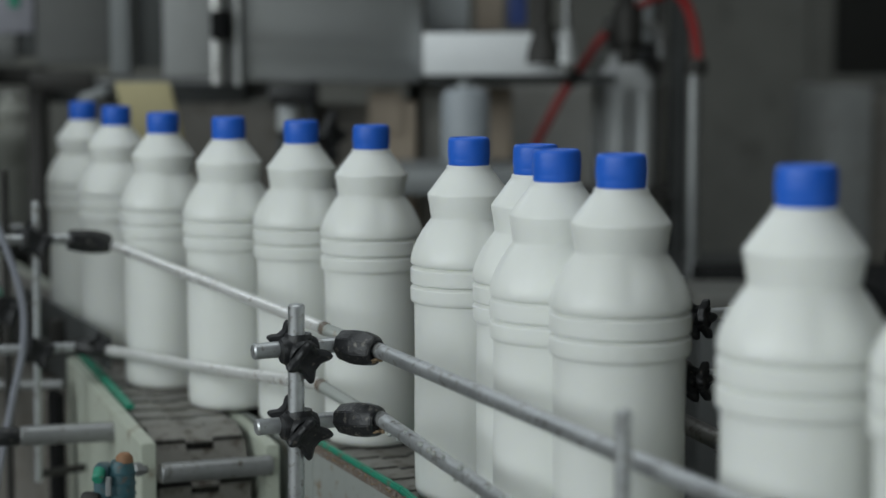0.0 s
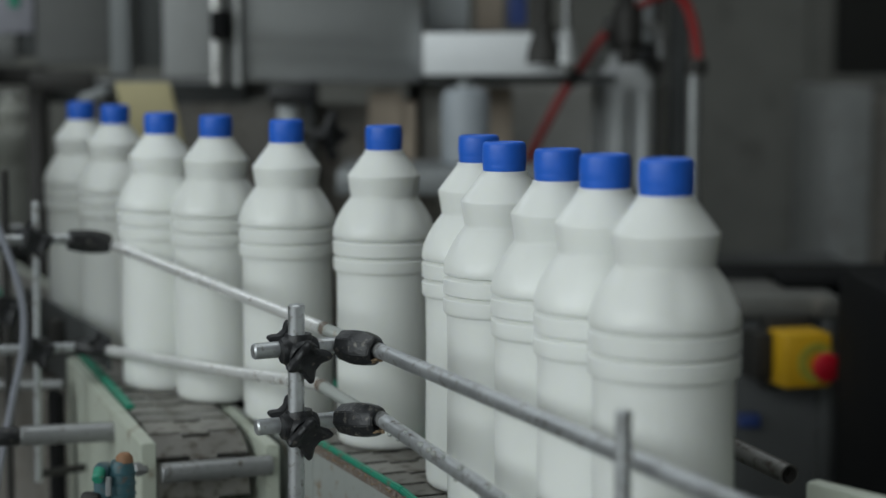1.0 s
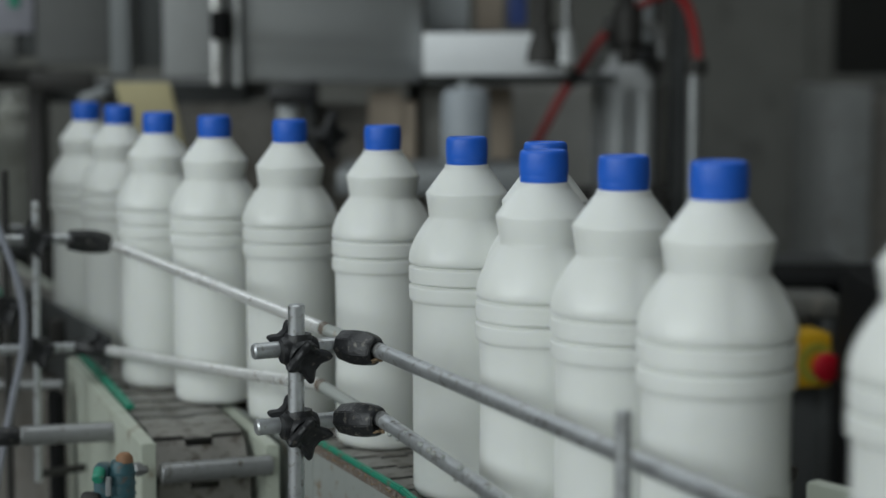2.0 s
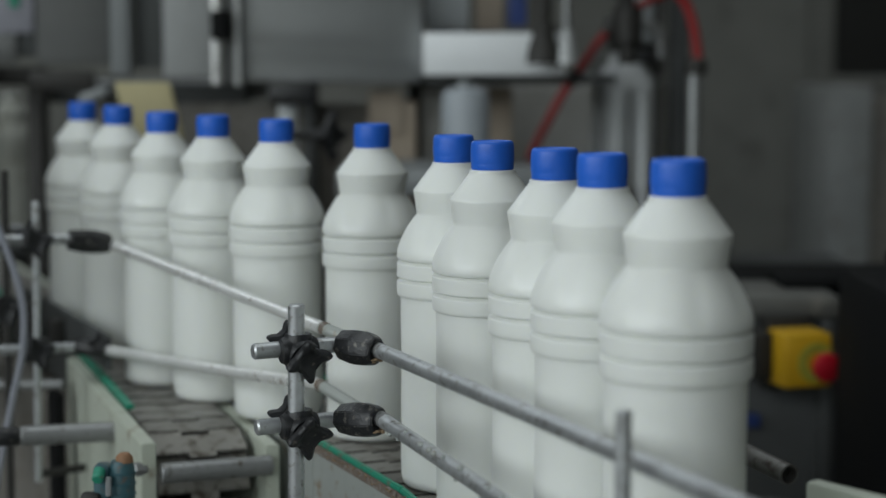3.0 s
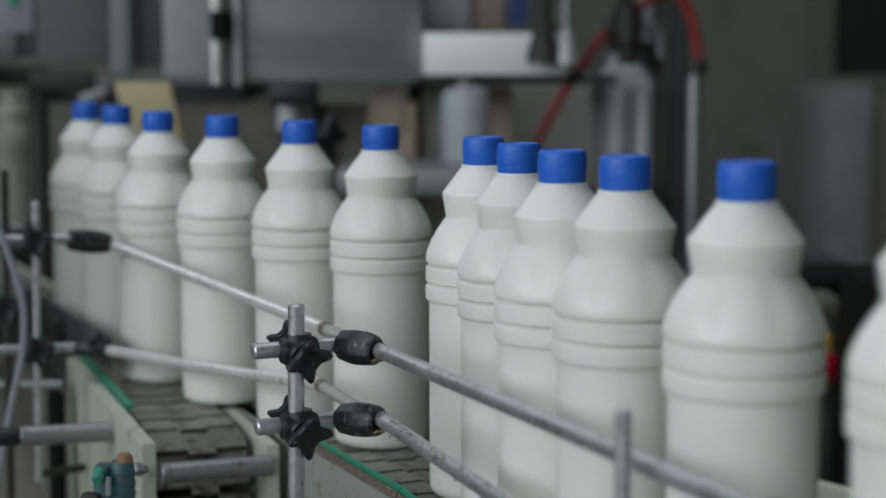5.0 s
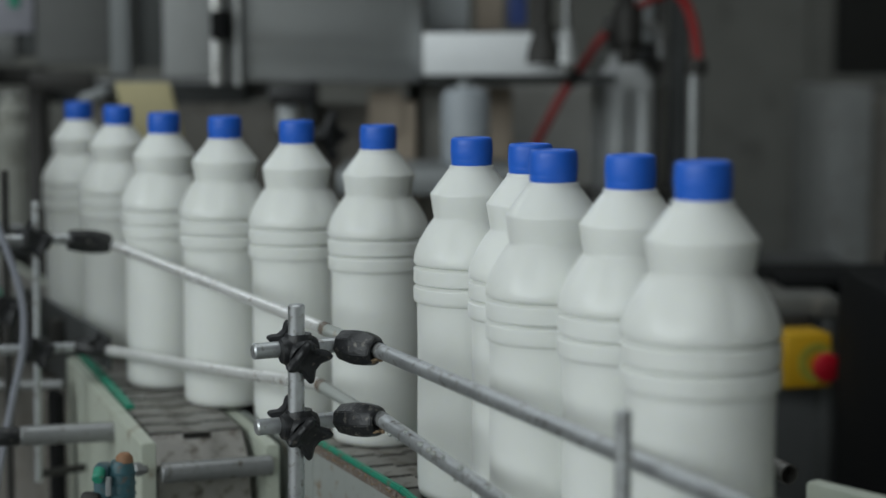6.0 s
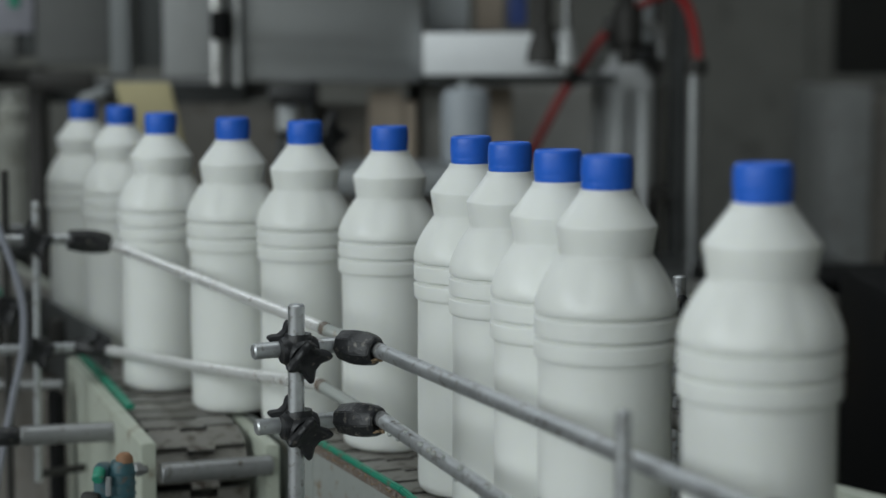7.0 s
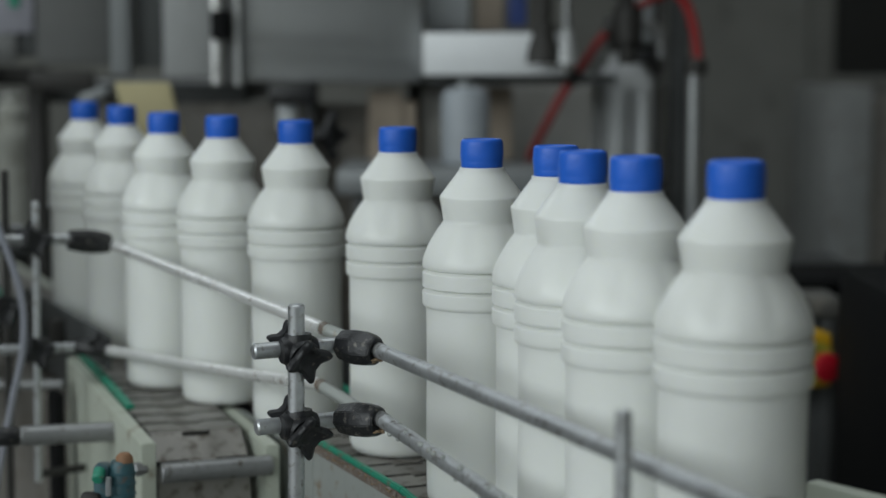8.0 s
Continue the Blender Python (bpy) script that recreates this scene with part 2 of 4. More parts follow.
def window_frame(name, x0, x1, z0, z1, m):
    """Frame bars in the opening, built in the xz plane and then placed."""
    w = thing(name, m, "white painted window frame with tall bars", "window", kind="structure")
    bars = [(x0, x0 + 0.06, z0, z1), (x1 - 0.06, x1, z0, z1), (x0 + 0.06, x1 - 0.06, z0, z0 + 0.06), (x0 + 0.06, x1 - 0.06, z1 - 0.06, z1)]
    for k in (1, 2, 3):
        c = x0 + (x1 - x0) * k / 4
        bars.append((c - 0.025, c + 0.025, z0 + 0.06, z1 - 0.06))
    for a, b, c, d in bars:
        bm = box((a, -0.03, c), (b, 0.03, d), 0.004)
        bm.transform(m)
        part("window_bar", bm, M["frame"], w)


window_frame("window_1", -3.8, 0.6, 1.4, 3.7, pose(-4.1, 0, 0, 0, 0, 90))
window_frame("window_2", -3.1, 0.1, 1.8, 3.7, pose(0, -4.1, 0))
window_frame("window_4", -3.2, 0.2, 2.3, 3.9, pose(0, 4.65, 0))
win = thing("window_3", (0.92, 4.58, 1.1), "dark closed window in the grey wall", "window", kind="structure")
part("pane", box((0.98, 4.575, 1.165), (1.75, 4.59, 2.3), 0), M["dark_glass"], win, smooth=False)
for lo, hi in (((0.92, 4.55, 1.105), (0.98, 4.6, 2.36)), ((1.75, 4.55, 1.105), (1.81, 4.6, 2.36)), ((0.98, 4.55, 1.105), (1.75, 4.6, 1.165)), ((0.98, 4.55, 2.3), (1.75, 4.6, 2.36))):
    part("window_frame", box(lo, hi, 0.004), M["concrete"], win)


# ---- conveyors ----
def centre(which, s):
    """The belt's centre line across, at s along."""
    if which == 1:
        return 0.436 - 0.08 * (max(s, -1.95) + 1.485)
    if s < -1.2:
        return 0.558
    if s < -0.95:
        return 0.558 - 0.128 * (s + 1.2)
    return 0.526 if s < -0.70 else 0.526 - 0.07 * (s + 0.70)


PITCH = 0.0381
DROP = 0.052
DECK = 0.007  # the chain runs this far below the side plates' top


def run(which):
    return (-4.6, -1.512) if which == 1 else (-1.74, 1.05)


def loop_pose(which, d):
    """Where a chain plate lies that has gone d metres round its loop."""
    s0, s1 = run(which)
    top, bend = s1 - s0, math.pi * DROP
    d %= 2 * top + 2 * bend
    if d < top:
        s, z, a = s0 + d, 0.0, 0.0
    elif d < top + bend:
        a = (d - top) / DROP
        s, z = s1 + DROP * math.sin(a), -DROP * (1 - math.cos(a))
    elif d < 2 * top + bend:
        s, z, a = s1 - (d - top - bend), -2 * DROP, math.pi
    else:
        a = math.pi + (d - 2 * top - bend) / DROP
        s, z = s0 + DROP * math.sin(a), -DROP * (1 - math.cos(a))
    p = at(s, centre(which, s), 0)
    p.z = belt_z(p.y) - DECK + z
    veer = math.atan((centre(which, s - 0.02) - centre(which, s + 0.02)) / 0.04)
    turn = math.atan2(U.y, U.x) - veer
    return Matrix.Translation(p) @ Matrix.Rotation(turn, 4, "Z") @ Matrix.Rotation(a, 4, "Y")


def chain_plate_mesh():
    """One flat-top plate: x along the travel, y across, its top at z = 0, with hinge knuckles below."""
    h = 0.0398
    # straight edges with one tab in the middle of the leading edge, a matching notch behind
    cuts, lead = (-h, -0.012, 0.012, h), (0.0160, 0.0228, 0.0160)
    front = [(x, y) for k, x in enumerate(lead) for y in (cuts[k], cuts[k + 1])]
    back = [(x - PITCH + 0.0040, y) for x, y in reversed(front)]
    bm = bmesh.new()
    low = [bm.verts.new((x, y, -0.004)) for x, y in front + back]
    high = [bm.verts.new((x, y, 0.0)) for x, y in front + back]
    bm.faces.new(high)
    bm.faces.new(low[::-1])
    for k in range(len(low)):
        q = (k + 1) % len(low)
        bm.faces.new((low[k], low[q], high[q], high[k]))
    pieces = [bm]
    pieces.append(box((-0.010, -0.022, -0.013), (0.012, 0.022, -0.004), 0.002))
    bm = join(*pieces)
    me = bpy.data.meshes.new("chain_plate")
    bm.to_mesh(me)
    bm.free()
    me.materials.append(M["chain"])
    me.materials.append(M["grime_and_shade"])
    for f in me.polygons:  # worn top; edges and underside dark, painting in the shade of the gaps
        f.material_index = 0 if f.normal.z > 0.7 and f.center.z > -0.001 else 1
    return me


plate_mesh = chain_plate_mesh()
chain_plates = []


def conveyor(which, label):
    s0, s1 = run(which)
    c0 = centre(which, s0)
    top = thing("conveyor", at(s0, c0, 0), label, "conveyor", "conveyors of the line")
    half = 0.0475
    # side plates with guide strips, in stretches that follow the belt
    cuts = [s0, -1.385, -1.2, -0.95, -0.70, s1] if which == 2 else [s0, -1.95, s1 + 0.082]
    for side in (-1, 1):
        for a, b in zip(cuts, cuts[1:]):
            def strip(n0, n1, z0, z1, name, material, a=a, b=b, side=side):
                bm = bmesh.new()
                vs = []
                for s in (a, b):
                    for n in (n0, n1):
                        p = at(s, centre(which, s if which == 1 else min(s, s1)) + side * n, 0)
                        zb = belt_z(p.y)
                        for z in (z0, z1):
                            vs.append(bm.verts.new((p.x, p.y, zb + z)))
                for f in ((0, 1, 3, 2), (4, 6, 7, 5), (0, 4, 5, 1), (2, 3, 7, 6), (0, 2, 6, 4), (1, 5, 7, 3)):
                    bm.faces.new([vs[i] for i in f])
                bmesh.ops.recalc_face_normals(bm, faces=bm.faces)
                bmesh.ops.bevel(bm, geom=bm.edges[:], offset=0.001, segments=2, affect="EDGES")
                part(name, bm, material, top)
            if which == 1 and side == 1:
                strip(half, half + 0.012, -0.16, -0.0105, "side_plate", M["cream"])
            elif which == 1:
                if b > -1.8:
                    strip(half, half + 0.0125, -0.16, 0.001, "side_plate", M["cream"], a=max(a, -1.86))
                else:
                    strip(half - 0.006, half + 0.002, -0.045, -0.004, "rear_side_plate", M["dark_panel"])
                strip(half - 0.0070, half + 0.0002, 0.0012, 0.0060, "guide_strip", M["green"], b=min(b, -1.568))
            elif side == -1 and b < -1.3:
                strip(half + 0.002, half + 0.006, -0.16, -0.0105, "side_plate", M["zinc"])
            else:
                strip(half + 0.002, half + 0.006, -0.16, -0.003, "side_plate", M["zinc"])
                strip(half + 0.0065, half + 0.0085, -0.007, 0.0012, "rusty_lip", M["rust"])
                strip(half + 0.001, half + 0.006, -0.0015, 0.004, "guide_strip", M["green"])
    for k in range(3 if which == 2 else 4):
        s = s0 + 0.3 + k * (s1 - s0 - 0.5) / (2 if which == 2 else 3)
        for side in (-1, 1):
            p = at(s, centre(which, s) + side * 0.06, 0)
            part("leg", rod((p.x, p.y, 0), (p.x, p.y, 0.76), 0.02), M["cream"], top)
    # slide bed under the chain
    for a, b in zip(cuts, [*cuts[1:-1], s1]):
        pa, pb = at(a, centre(which, a), 0), at(b, centre(which, b), 0)
        m = along((pa.x, pa.y, belt_z(pa.y) - DECK - 0.03), (pb.x, pb.y, belt_z(pb.y) - DECK - 0.03))
        bed2 = box((-0.03, -0.004, 0.0), (0.03, 0.004, (pb - pa).length), 0, turn=m)
        part("slide_bed", bed2, M["grime_and_shade"], top)
    total = 2 * (s1 - s0) + 2 * math.pi * DROP
    count = int(total / PITCH)
    for k in range(count):
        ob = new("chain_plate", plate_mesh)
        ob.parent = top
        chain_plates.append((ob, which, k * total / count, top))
    return top


conveyor_infeed = conveyor(1, "cream steel conveyor with grimy flat chain plates")
conveyor_outfeed = conveyor(2, "cream steel conveyor with a green guide strip")
# end shaft between the side plates, and the tie bar through the near plate
shaft_z = 0.875
bar = part("end_shaft", rod(at(-1.432, 0.388, shaft_z), at(-1.4245, 0.482, shaft_z), 0.0085), M["dull_steel"], conveyor_infeed, "worn steel end shaft")
tie = part("tie_bar", rod(at(-1.576, 0.301, 0.886), at(-1.569, 0.388, 0.884), 0.0088), M["dull_steel"], conveyor_infeed, "steel tie bar")
part("drive_guard", box((0, 0, 0), (0.9, 0.07, 0.39), 0.006, Matrix.Translation(at(-2.76, 0.395, 0.46)) @ Matrix.Rotation(math.atan2(U.y, U.x), 4, "Z")), M["guard"], conveyor_infeed, "dull brown-grey drive guard")
# black strip in place of the shaded gap where the near plate begins
part("gap_post", box((0, 0, 0), (0.03, 0.012, 0.45), 0.003, Matrix.Translation(at(-1.82, 0.376, 0.43)) @ Matrix.Rotation(math.atan2(U.y, U.x), 4, "Z")), M["black_paint"], conveyor_infeed, "black strip standing in for the dark gap")
kick = box((0, 0, 0), (0.44, 0.004, 0.034), 0.001, Matrix.Translation(at(-2.16, 0.4155, 0.9125)) @ Matrix.Rotation(math.atan2(U.y, U.x), 4, "Z"))
part("kick_plate", kick, M["dark_panel"], conveyor_infeed, "dark low guide plate along the bottles")
for s_clip in (-2.06, -1.93):
    clip = box((0, -0.006, 0), (0.022, 0.010, 0.032), 0.002, Matrix.Translation(at(s_clip, 0.4065, 0.905)) @ Matrix.Rotation(math.atan2(U.y, U.x), 4, "Z"))
    part("plate_clip", clip, M["grime_and_shade"], conveyor_infeed, "dark greasy plate clip")
part("bolt", rod(at(-1.434, 0.366, 0.880), at(-1.434, 0.377, 0.880), 0.006, 6), M["dull_steel"], conveyor_infeed)


# ---- guide rails with their posts ----
def star_knob(m, parent, r=0.0172, lobes=4):
    """A black knob: narrow hub along z, slender lobes with rounded tips that curl forward."""
    bm = bmesh.new()
    seg, rings = 64, []
    hub = [[(0.0050, -0.006), (0.0050, -0.0005), (0.0066, 0.0012)], [(0.0068, 0.0062), (0.0046, 0.0054), (0.0030, 0.0052)]]

    def plain(q, z):
        return [bm.verts.new((q * math.cos(2 * math.pi * i / seg), q * math.sin(2 * math.pi * i / seg), z)) for i in range(seg)]

    rings += [plain(*h) for h in hub[0]]
    for z, k in ((0.0012, 0.90), (0.0020, 0.99), (0.0040, 1.0), (0.0058, 0.99), (0.0066, 0.92), (0.0066, 0.70)):
        ring = []
        for i in range(seg):
            a = 2 * math.pi * i / seg
            lobe = (0.5 + 0.5 * math.cos(lobes * a)) ** 2.4
            q = r * k * (0.60 + 0.40 * lobe)
            ring.append(bm.verts.new((q * math.cos(a), q * math.sin(a), z + 0.0030 * lobe)))
        rings.append(ring)
    rings += [plain(*h) for h in hub[1]]
    for a, b in zip(rings, rings[1:]):
        for i in range(seg):
            j = (i + 1) % seg
            bm.faces.new((a[i], a[j], b[j], b[i]))
    bm.faces.new(rings[-1])
    bm.faces.new(rings[0])
    bm.transform(m)
    return part("star_knob", bm, M["black"], parent, "black star knob with slender lobes", crease=40)


def cross_clamp(p, parent, face, back=True, spin=0.35):
    """Black cross clamp round post and cross bar at p, with an open boss and star knobs on its faces."""
    p = Vector(p)
    f = Vector(face).normalized()
    bm = join(lathe([(0, -0.0115), (0.0088, -0.0115), (0.0098, -0.009), (0.0098, 0.009), (0.0088, 0.0115), (0, 0.0115)], 24, Matrix.Translation(p)),
              lathe([(0, -0.0125), (0.0082, -0.0125), (0.0095, -0.010), (0.0095, 0.010), (0.0082, 0.0125), (0, 0.0125)], 24, along(p, p + N)),
              lathe([(0, 0.0), (0.0104, 0.0), (0.0112, 0.0085), (0.0106, 0.0096), (0.0088, 0.0096), (0.0084, 0.006), (0, 0.006)], 28, along(p, p + f)))
    cl = part("cross_clamp", bm, M["black"], parent, "black plastic cross clamp")
    star_knob(along(p + f * 0.0095, p + f) @ Matrix.Rotation(spin, 4, "Z"), cl)
    if back:
        g = Vector((-0.55, 0.75, 0.28)).normalized()
        star_knob(along(p + g * 0.013, p + g) @ Matrix.Rotation(0.1, 4, "Z"), cl, 0.0135)
    return cl


def rail_socket(a, b, parent, k=1.0):
    """The black faceted socket that holds a rail's end, from a towards b."""
    n = (Vector(b) - Vector(a)).length
    prof = [(0, 0), (0.0098 * k, 0), (0.0108 * k, 0.0015), (0.0126 * k, n * 0.42), (0.0127 * k, n * 0.58), (0.0112 * k, n * 0.86), (0.0098 * k, n * 0.97), (0.0086 * k, n), (0.0068 * k, n), (0.0066 * k, n - 0.004), (0, n - 0.004)]
    bm = lathe(prof, 8, along(a, b) @ Matrix.Rotation(0.2, 4, "Z"))
    bmesh.ops.bevel(bm, geom=bm.edges[:], offset=0.0006, segments=2, affect="EDGES")
    return part("rail_socket", bm, M["scuffed"], parent, "scuffed black rail socket", crease=24)


def guide_post(name, foot, top, r, label):
    g = thing(name, foot, label, "guide post", "posts of the bottle guides")
    part("post", rod(foot, top, r), M["steel"], g)
    return g


# post beside the transfer, with two cross bars
PX, PY = -0.0995, 1.215
foot = (PX - 0.003, PY, 0.70)
post_mid = guide_post("guide_post", foot, (PX, PY, 1.051), 0.0057, "worn steel post with two black star-knob clamps")
part("foot_bracket", box((PX - 0.018, PY - 0.016, 0.695), (PX + 0.030, PY + 0.06, 0.712), 0.003), M["cream"], post_mid)
for z, dn, spin in ((1.019, -0.0342, 0.25), (0.9665, -0.0325, 0.12)):
    a, b = at(-1.149, 0.407 + dn, z), at(-1.149, 0.441, z + 0.001)
    off = Vector((0.002, 0.0105, 0))
    part("cross_bar", rod(a + off, b + off, 0.0056), M["steel"], post_mid, "steel cross bar")
    cross_clamp((PX + 0.001, PY + 0.003, z), post_mid, (0.52, -0.76, -0.38), spin=spin)
rail_socket(at(-1.149, 0.438, 1.020) + Vector((0.002, 0.0085, 0)), (-0.0450, 1.2165, 1.0185), post_mid, 1.0)
rail_socket(at(-1.149, 0.438, 0.968) + Vector((0.002, 0.0085, 0)), (-0.0430, 1.2095, 0.9715), post_mid, 1.0)


def guide_rail(points, r, label, material, steps=8, bent=None):
    g = thing("guide_rail", points[0], label, "guide rail", "bottle guide rails")
    part("rail", tube(points, r, 20, steps), material, g)
    a, b = Vector(points[0]), Vector(points[1])
    w = (b - a).normalized()
    part("ferrule", rod(a + w * 0.004, a + w * 0.016, r * 1.05), M["dull_steel"], g, "dull steel ferrule")
    if bent:
        part("bent_end", tube(bent, r * 1.0, 20, 8), M["zinc"], g, "dull bent rail end")
        part("rust_joint", rod(bent[0], Vector(bent[0]).lerp(Vector(bent[1]), 0.35), r * 1.10, 20), M["rust"], g, "rusty rail joint")
    return g


guide_rail([(-0.0475, 1.2255, 1.0190), (0.05, 1.007, 1.0165), (0.150, 0.782, 1.0135)], 0.0052, "worn steel guide rail held in a black socket", M["steel"])
low_rail = guide_rail([(-0.0455, 1.218, 0.9735), (0.038, 1.038, 0.957), (0.140, 0.818, 0.937)], 0.0052, "scratched steel guide rail with glue stains", M["steel"])
guide_rail([(-0.330, 1.765, 1.0355), (-0.205, 1.552, 1.0235), (-0.092, 1.359, 1.013)], 0.0048, "shiny steel guide rail along the bottles", M["bright_steel"],
           bent=[(-0.092, 1.359, 1.013), (-0.078, 1.346, 1.0095), (-0.061, 1.341, 1.0045)])
guide_rail([(-0.330, 1.735, 0.9345), (-0.208, 1.567, 0.9455), (-0.099, 1.4217, 0.958)], 0.0048, "shiny steel guide rail along the bottles", M["bright_steel"],
           bent=[(-0.099, 1.4217, 0.958), (-0.085, 1.405, 0.953), (-0.050, 1.375, 0.938)])

drips = []
for k in range(16):
    t = 0.10 + 0.05 * k + random.uniform(-0.015, 0.015)
    p = Vector((-0.0455, 1.218, 0.9735)).lerp(Vector((0.038, 1.038, 0.957)), t * 1.3)
    d = bmesh.new()
    size = random.uniform(0.0012, 0.0026)
    bmesh.ops.create_icosphere(d, subdivisions=2, radius=size, matrix=Matrix.Translation(p + Vector((-0.002, random.uniform(-0.004, 0.0), random.choice((0.0042, -0.0044, 0.003))))) @ Matrix.Diagonal((1.0, 2.0, 0.7, 1)))
    drips.append(d)
part("dried_drips", join(*drips), M["zinc"], low_rail, "dried pale drips")

for c in ((-0.0440, 1.2140, 1.0120), (-0.0420, 1.2070, 0.9648)):
    grit = []
    for k in range(14):
        d = bmesh.new()
        bmesh.ops.create_icosphere(d, subdivisions=1, radius=random.uniform(0.0006, 0.0017), matrix=Matrix.Translation(Vector(c) + Vector((random.uniform(-0.005, 0.002), random.uniform(-0.003, 0.002), random.uniform(-0.001, 0.002)))) @ Matrix.Diagonal((1.5, 1.0, 0.8, 1)))
        grit.append(d)
    tagged(part("dried_grit", join(*grit), M["crumb"], post_mid, "dried brown grit at the socket mouth", smooth=False), kind="stuff")

# post at the infeed
foot = (-0.3925, 1.72, 0.806)
post_far = guide_post("guide_post", foot, (-0.389, 1.72, 1.080), 0.0037, "thin steel post with black knobs beside the infeed")
part("foot_bracket", rod((-0.393, 1.722, 0.814), at(-1.745, 0.406, 0.814), 0.004), M["grime_and_shade"], post_far)
for z in (1.042, 0.936):
    part("cross_bar", rod((-0.455, 1.70, z + 0.002), (-0.350, 1.738, z), 0.0050), M["steel"], post_far, "steel cross bar")
    cross_clamp((-0.390, 1.722, z), post_far, (0.25, -0.93, -0.05))
    star_knob(along((-0.386, 1.714, z - 0.001), (-0.30, 1.10, z - 0.03)), post_far, 0.0135)
rail_socket((-0.361, 1.733, 1.0415), (-0.324, 1.752, 1.036), post_far, 0.95)
star_knob(along((-0.333, 1.730, 0.9395), (-0.30, 1.60, 1.02)), post_far, 0.0115)
rail_socket((-0.356, 1.735, 0.938), (-0.326, 1.733, 0.9355), post_far, 0.75)

# thin post near the outfeed with the next socket
foot = (0.0885, 0.872, 0.70)
post_near = guide_post("guide_post", foot, (0.0885, 0.872, 1.0465), 0.0042, "thin grey steel post beside the outfeed")
part("foot_bracket", box((0.07, 0.86, 0.69), (0.11, 0.92, 0.703), 0.003), M["cream"], post_near)
next_socket = thing("rail_joint", (0.137, 0.812, 1.019), "black plastic joint on the rail's end", "rail joint")
rail_socket((0.146, 0.791, 1.0135), (0.163, 0.753, 1.0130), next_socket, 0.85)

# posts and pipe on the far side
foot = at(-1.081, 0.668, 0.60)
post_back = guide_post("guide_post", foot, foot + Vector((0, 0, 0.465)), 0.0048, "steel post with black knobs behind the bottles")
for z in (1.036, 0.992):
    p = Vector((foot.x, foot.y, z))
    part("cross_bar", rod(p - N * 0.035, p + N * 0.05, 0.0045), M["steel"], post_back)
    cross_clamp(p + N * 0.0, post_back, (0.3, -0.9, 0.1))
    star_knob(along(p + Vector((0.012, -0.012, 0)), p + Vector((0.9, -0.5, 0.1))), post_back, 0.014)
pipe = thing("guide_pipe", at(-1.35, 0.660, 0.955), "dull steel pipe with an open end", "pipe")
pa, pb = at(-1.35, 0.662, 0.985), Vector((0.2188, 1.12, 0.9553))
n_pipe = (pb - pa).length
part("pipe", lathe([(0.0056, 0.0), (0.0068, 0.0), (0.0068, n_pipe), (0.0056, n_pipe), (0.0056, n_pipe - 0.05), (0, n_pipe - 0.05)], 24, along(pa, pb)), M["pipe"], pipe)
part("bracket", rod(pa.lerp(pb, 0.55) - Vector((0, 0, 0.30)), pa.lerp(pb, 0.55), 0.006), M["grime_and_shade"], pipe)

# air hose looping past the infeed post
hose = thing("air_hose", (-0.45, 1.69, 0.70), "grey plastic air hose hanging beside the post", "hose")
part("hose", tube([(-0.448, 1.70, 1.13), (-0.418, 1.69, 1.058), (-0.398, 1.69, 0.995), (-0.397, 1.69, 0.945), (-0.408, 1.69, 0.895), (-0.424, 1.69, 0.82), (-0.45, 1.69, 0.70)], 0.0034), M["hose"], hose)
side_post = guide_post("guide_post", (-0.437, 1.79, 0.70), (-0.435, 1.79, 1.105), 0.004, "dark thin steel post with a black clamp beside the infeed")
side_post.children[0].data.materials[0] = M["grime_and_shade"]
cross_clamp((-0.436, 1.79, 0.966), side_post, (0.2, -0.95, 0.0), back=False)
part("cross_bar", rod((-0.48, 1.78, 1.046), (-0.42, 1.80, 1.046), 0.005), M["dull_steel"], side_post)
part("foot_bracket", box((-0.455, 1.77, 0.69), (-0.39, 1.86, 0.703), 0.003), M["cream"], side_post)

part("stay_bar", rod((-0.470, 1.80, 0.8875), (-0.383, 1.80, 0.8875), 0.0052), M["dull_steel"], side_post, "dull steel stay bar")
part("end_cap", lathe([(0, 0), (0.0075, 0), (0.0085, 0.002), (0.0085, 0.018), (0.0070, 0.021), (0, 0.021)], 20, along(at(-1.576, 0.301, 0.886), at(-1.578, 0.279, 0.8865))), M["black"], conveyor_infeed, "black plastic end cap")

# dry crumbs along the outfeed's rusty lip
crumbs = []
for k in range(170):
    q = -1.36 + 0.42 * (k + random.random()) / 170
    c = at(q, centre(2, q) - 0.0515 - random.uniform(0.0, 0.007), 0)
    d = bmesh.new()
    bmesh.ops.create_icosphere(d, subdivisions=1, radius=random.uniform(0.0004, 0.0014), matrix=Matrix.Translation((c.x, c.y, belt_z(c.y) + random.uniform(-0.003, 0.001))) @ Matrix.Rotation(random.uniform(0, 3), 4, "Z") @ Matrix.Diagonal((1.0, 1.6, 0.7, 1)))
    crumbs.append(d)
tagged(part("crumbs", join(*crumbs), M["crumb"], conveyor_outfeed, "dry brown crumbs along the lip", smooth=False), kind="stuff")

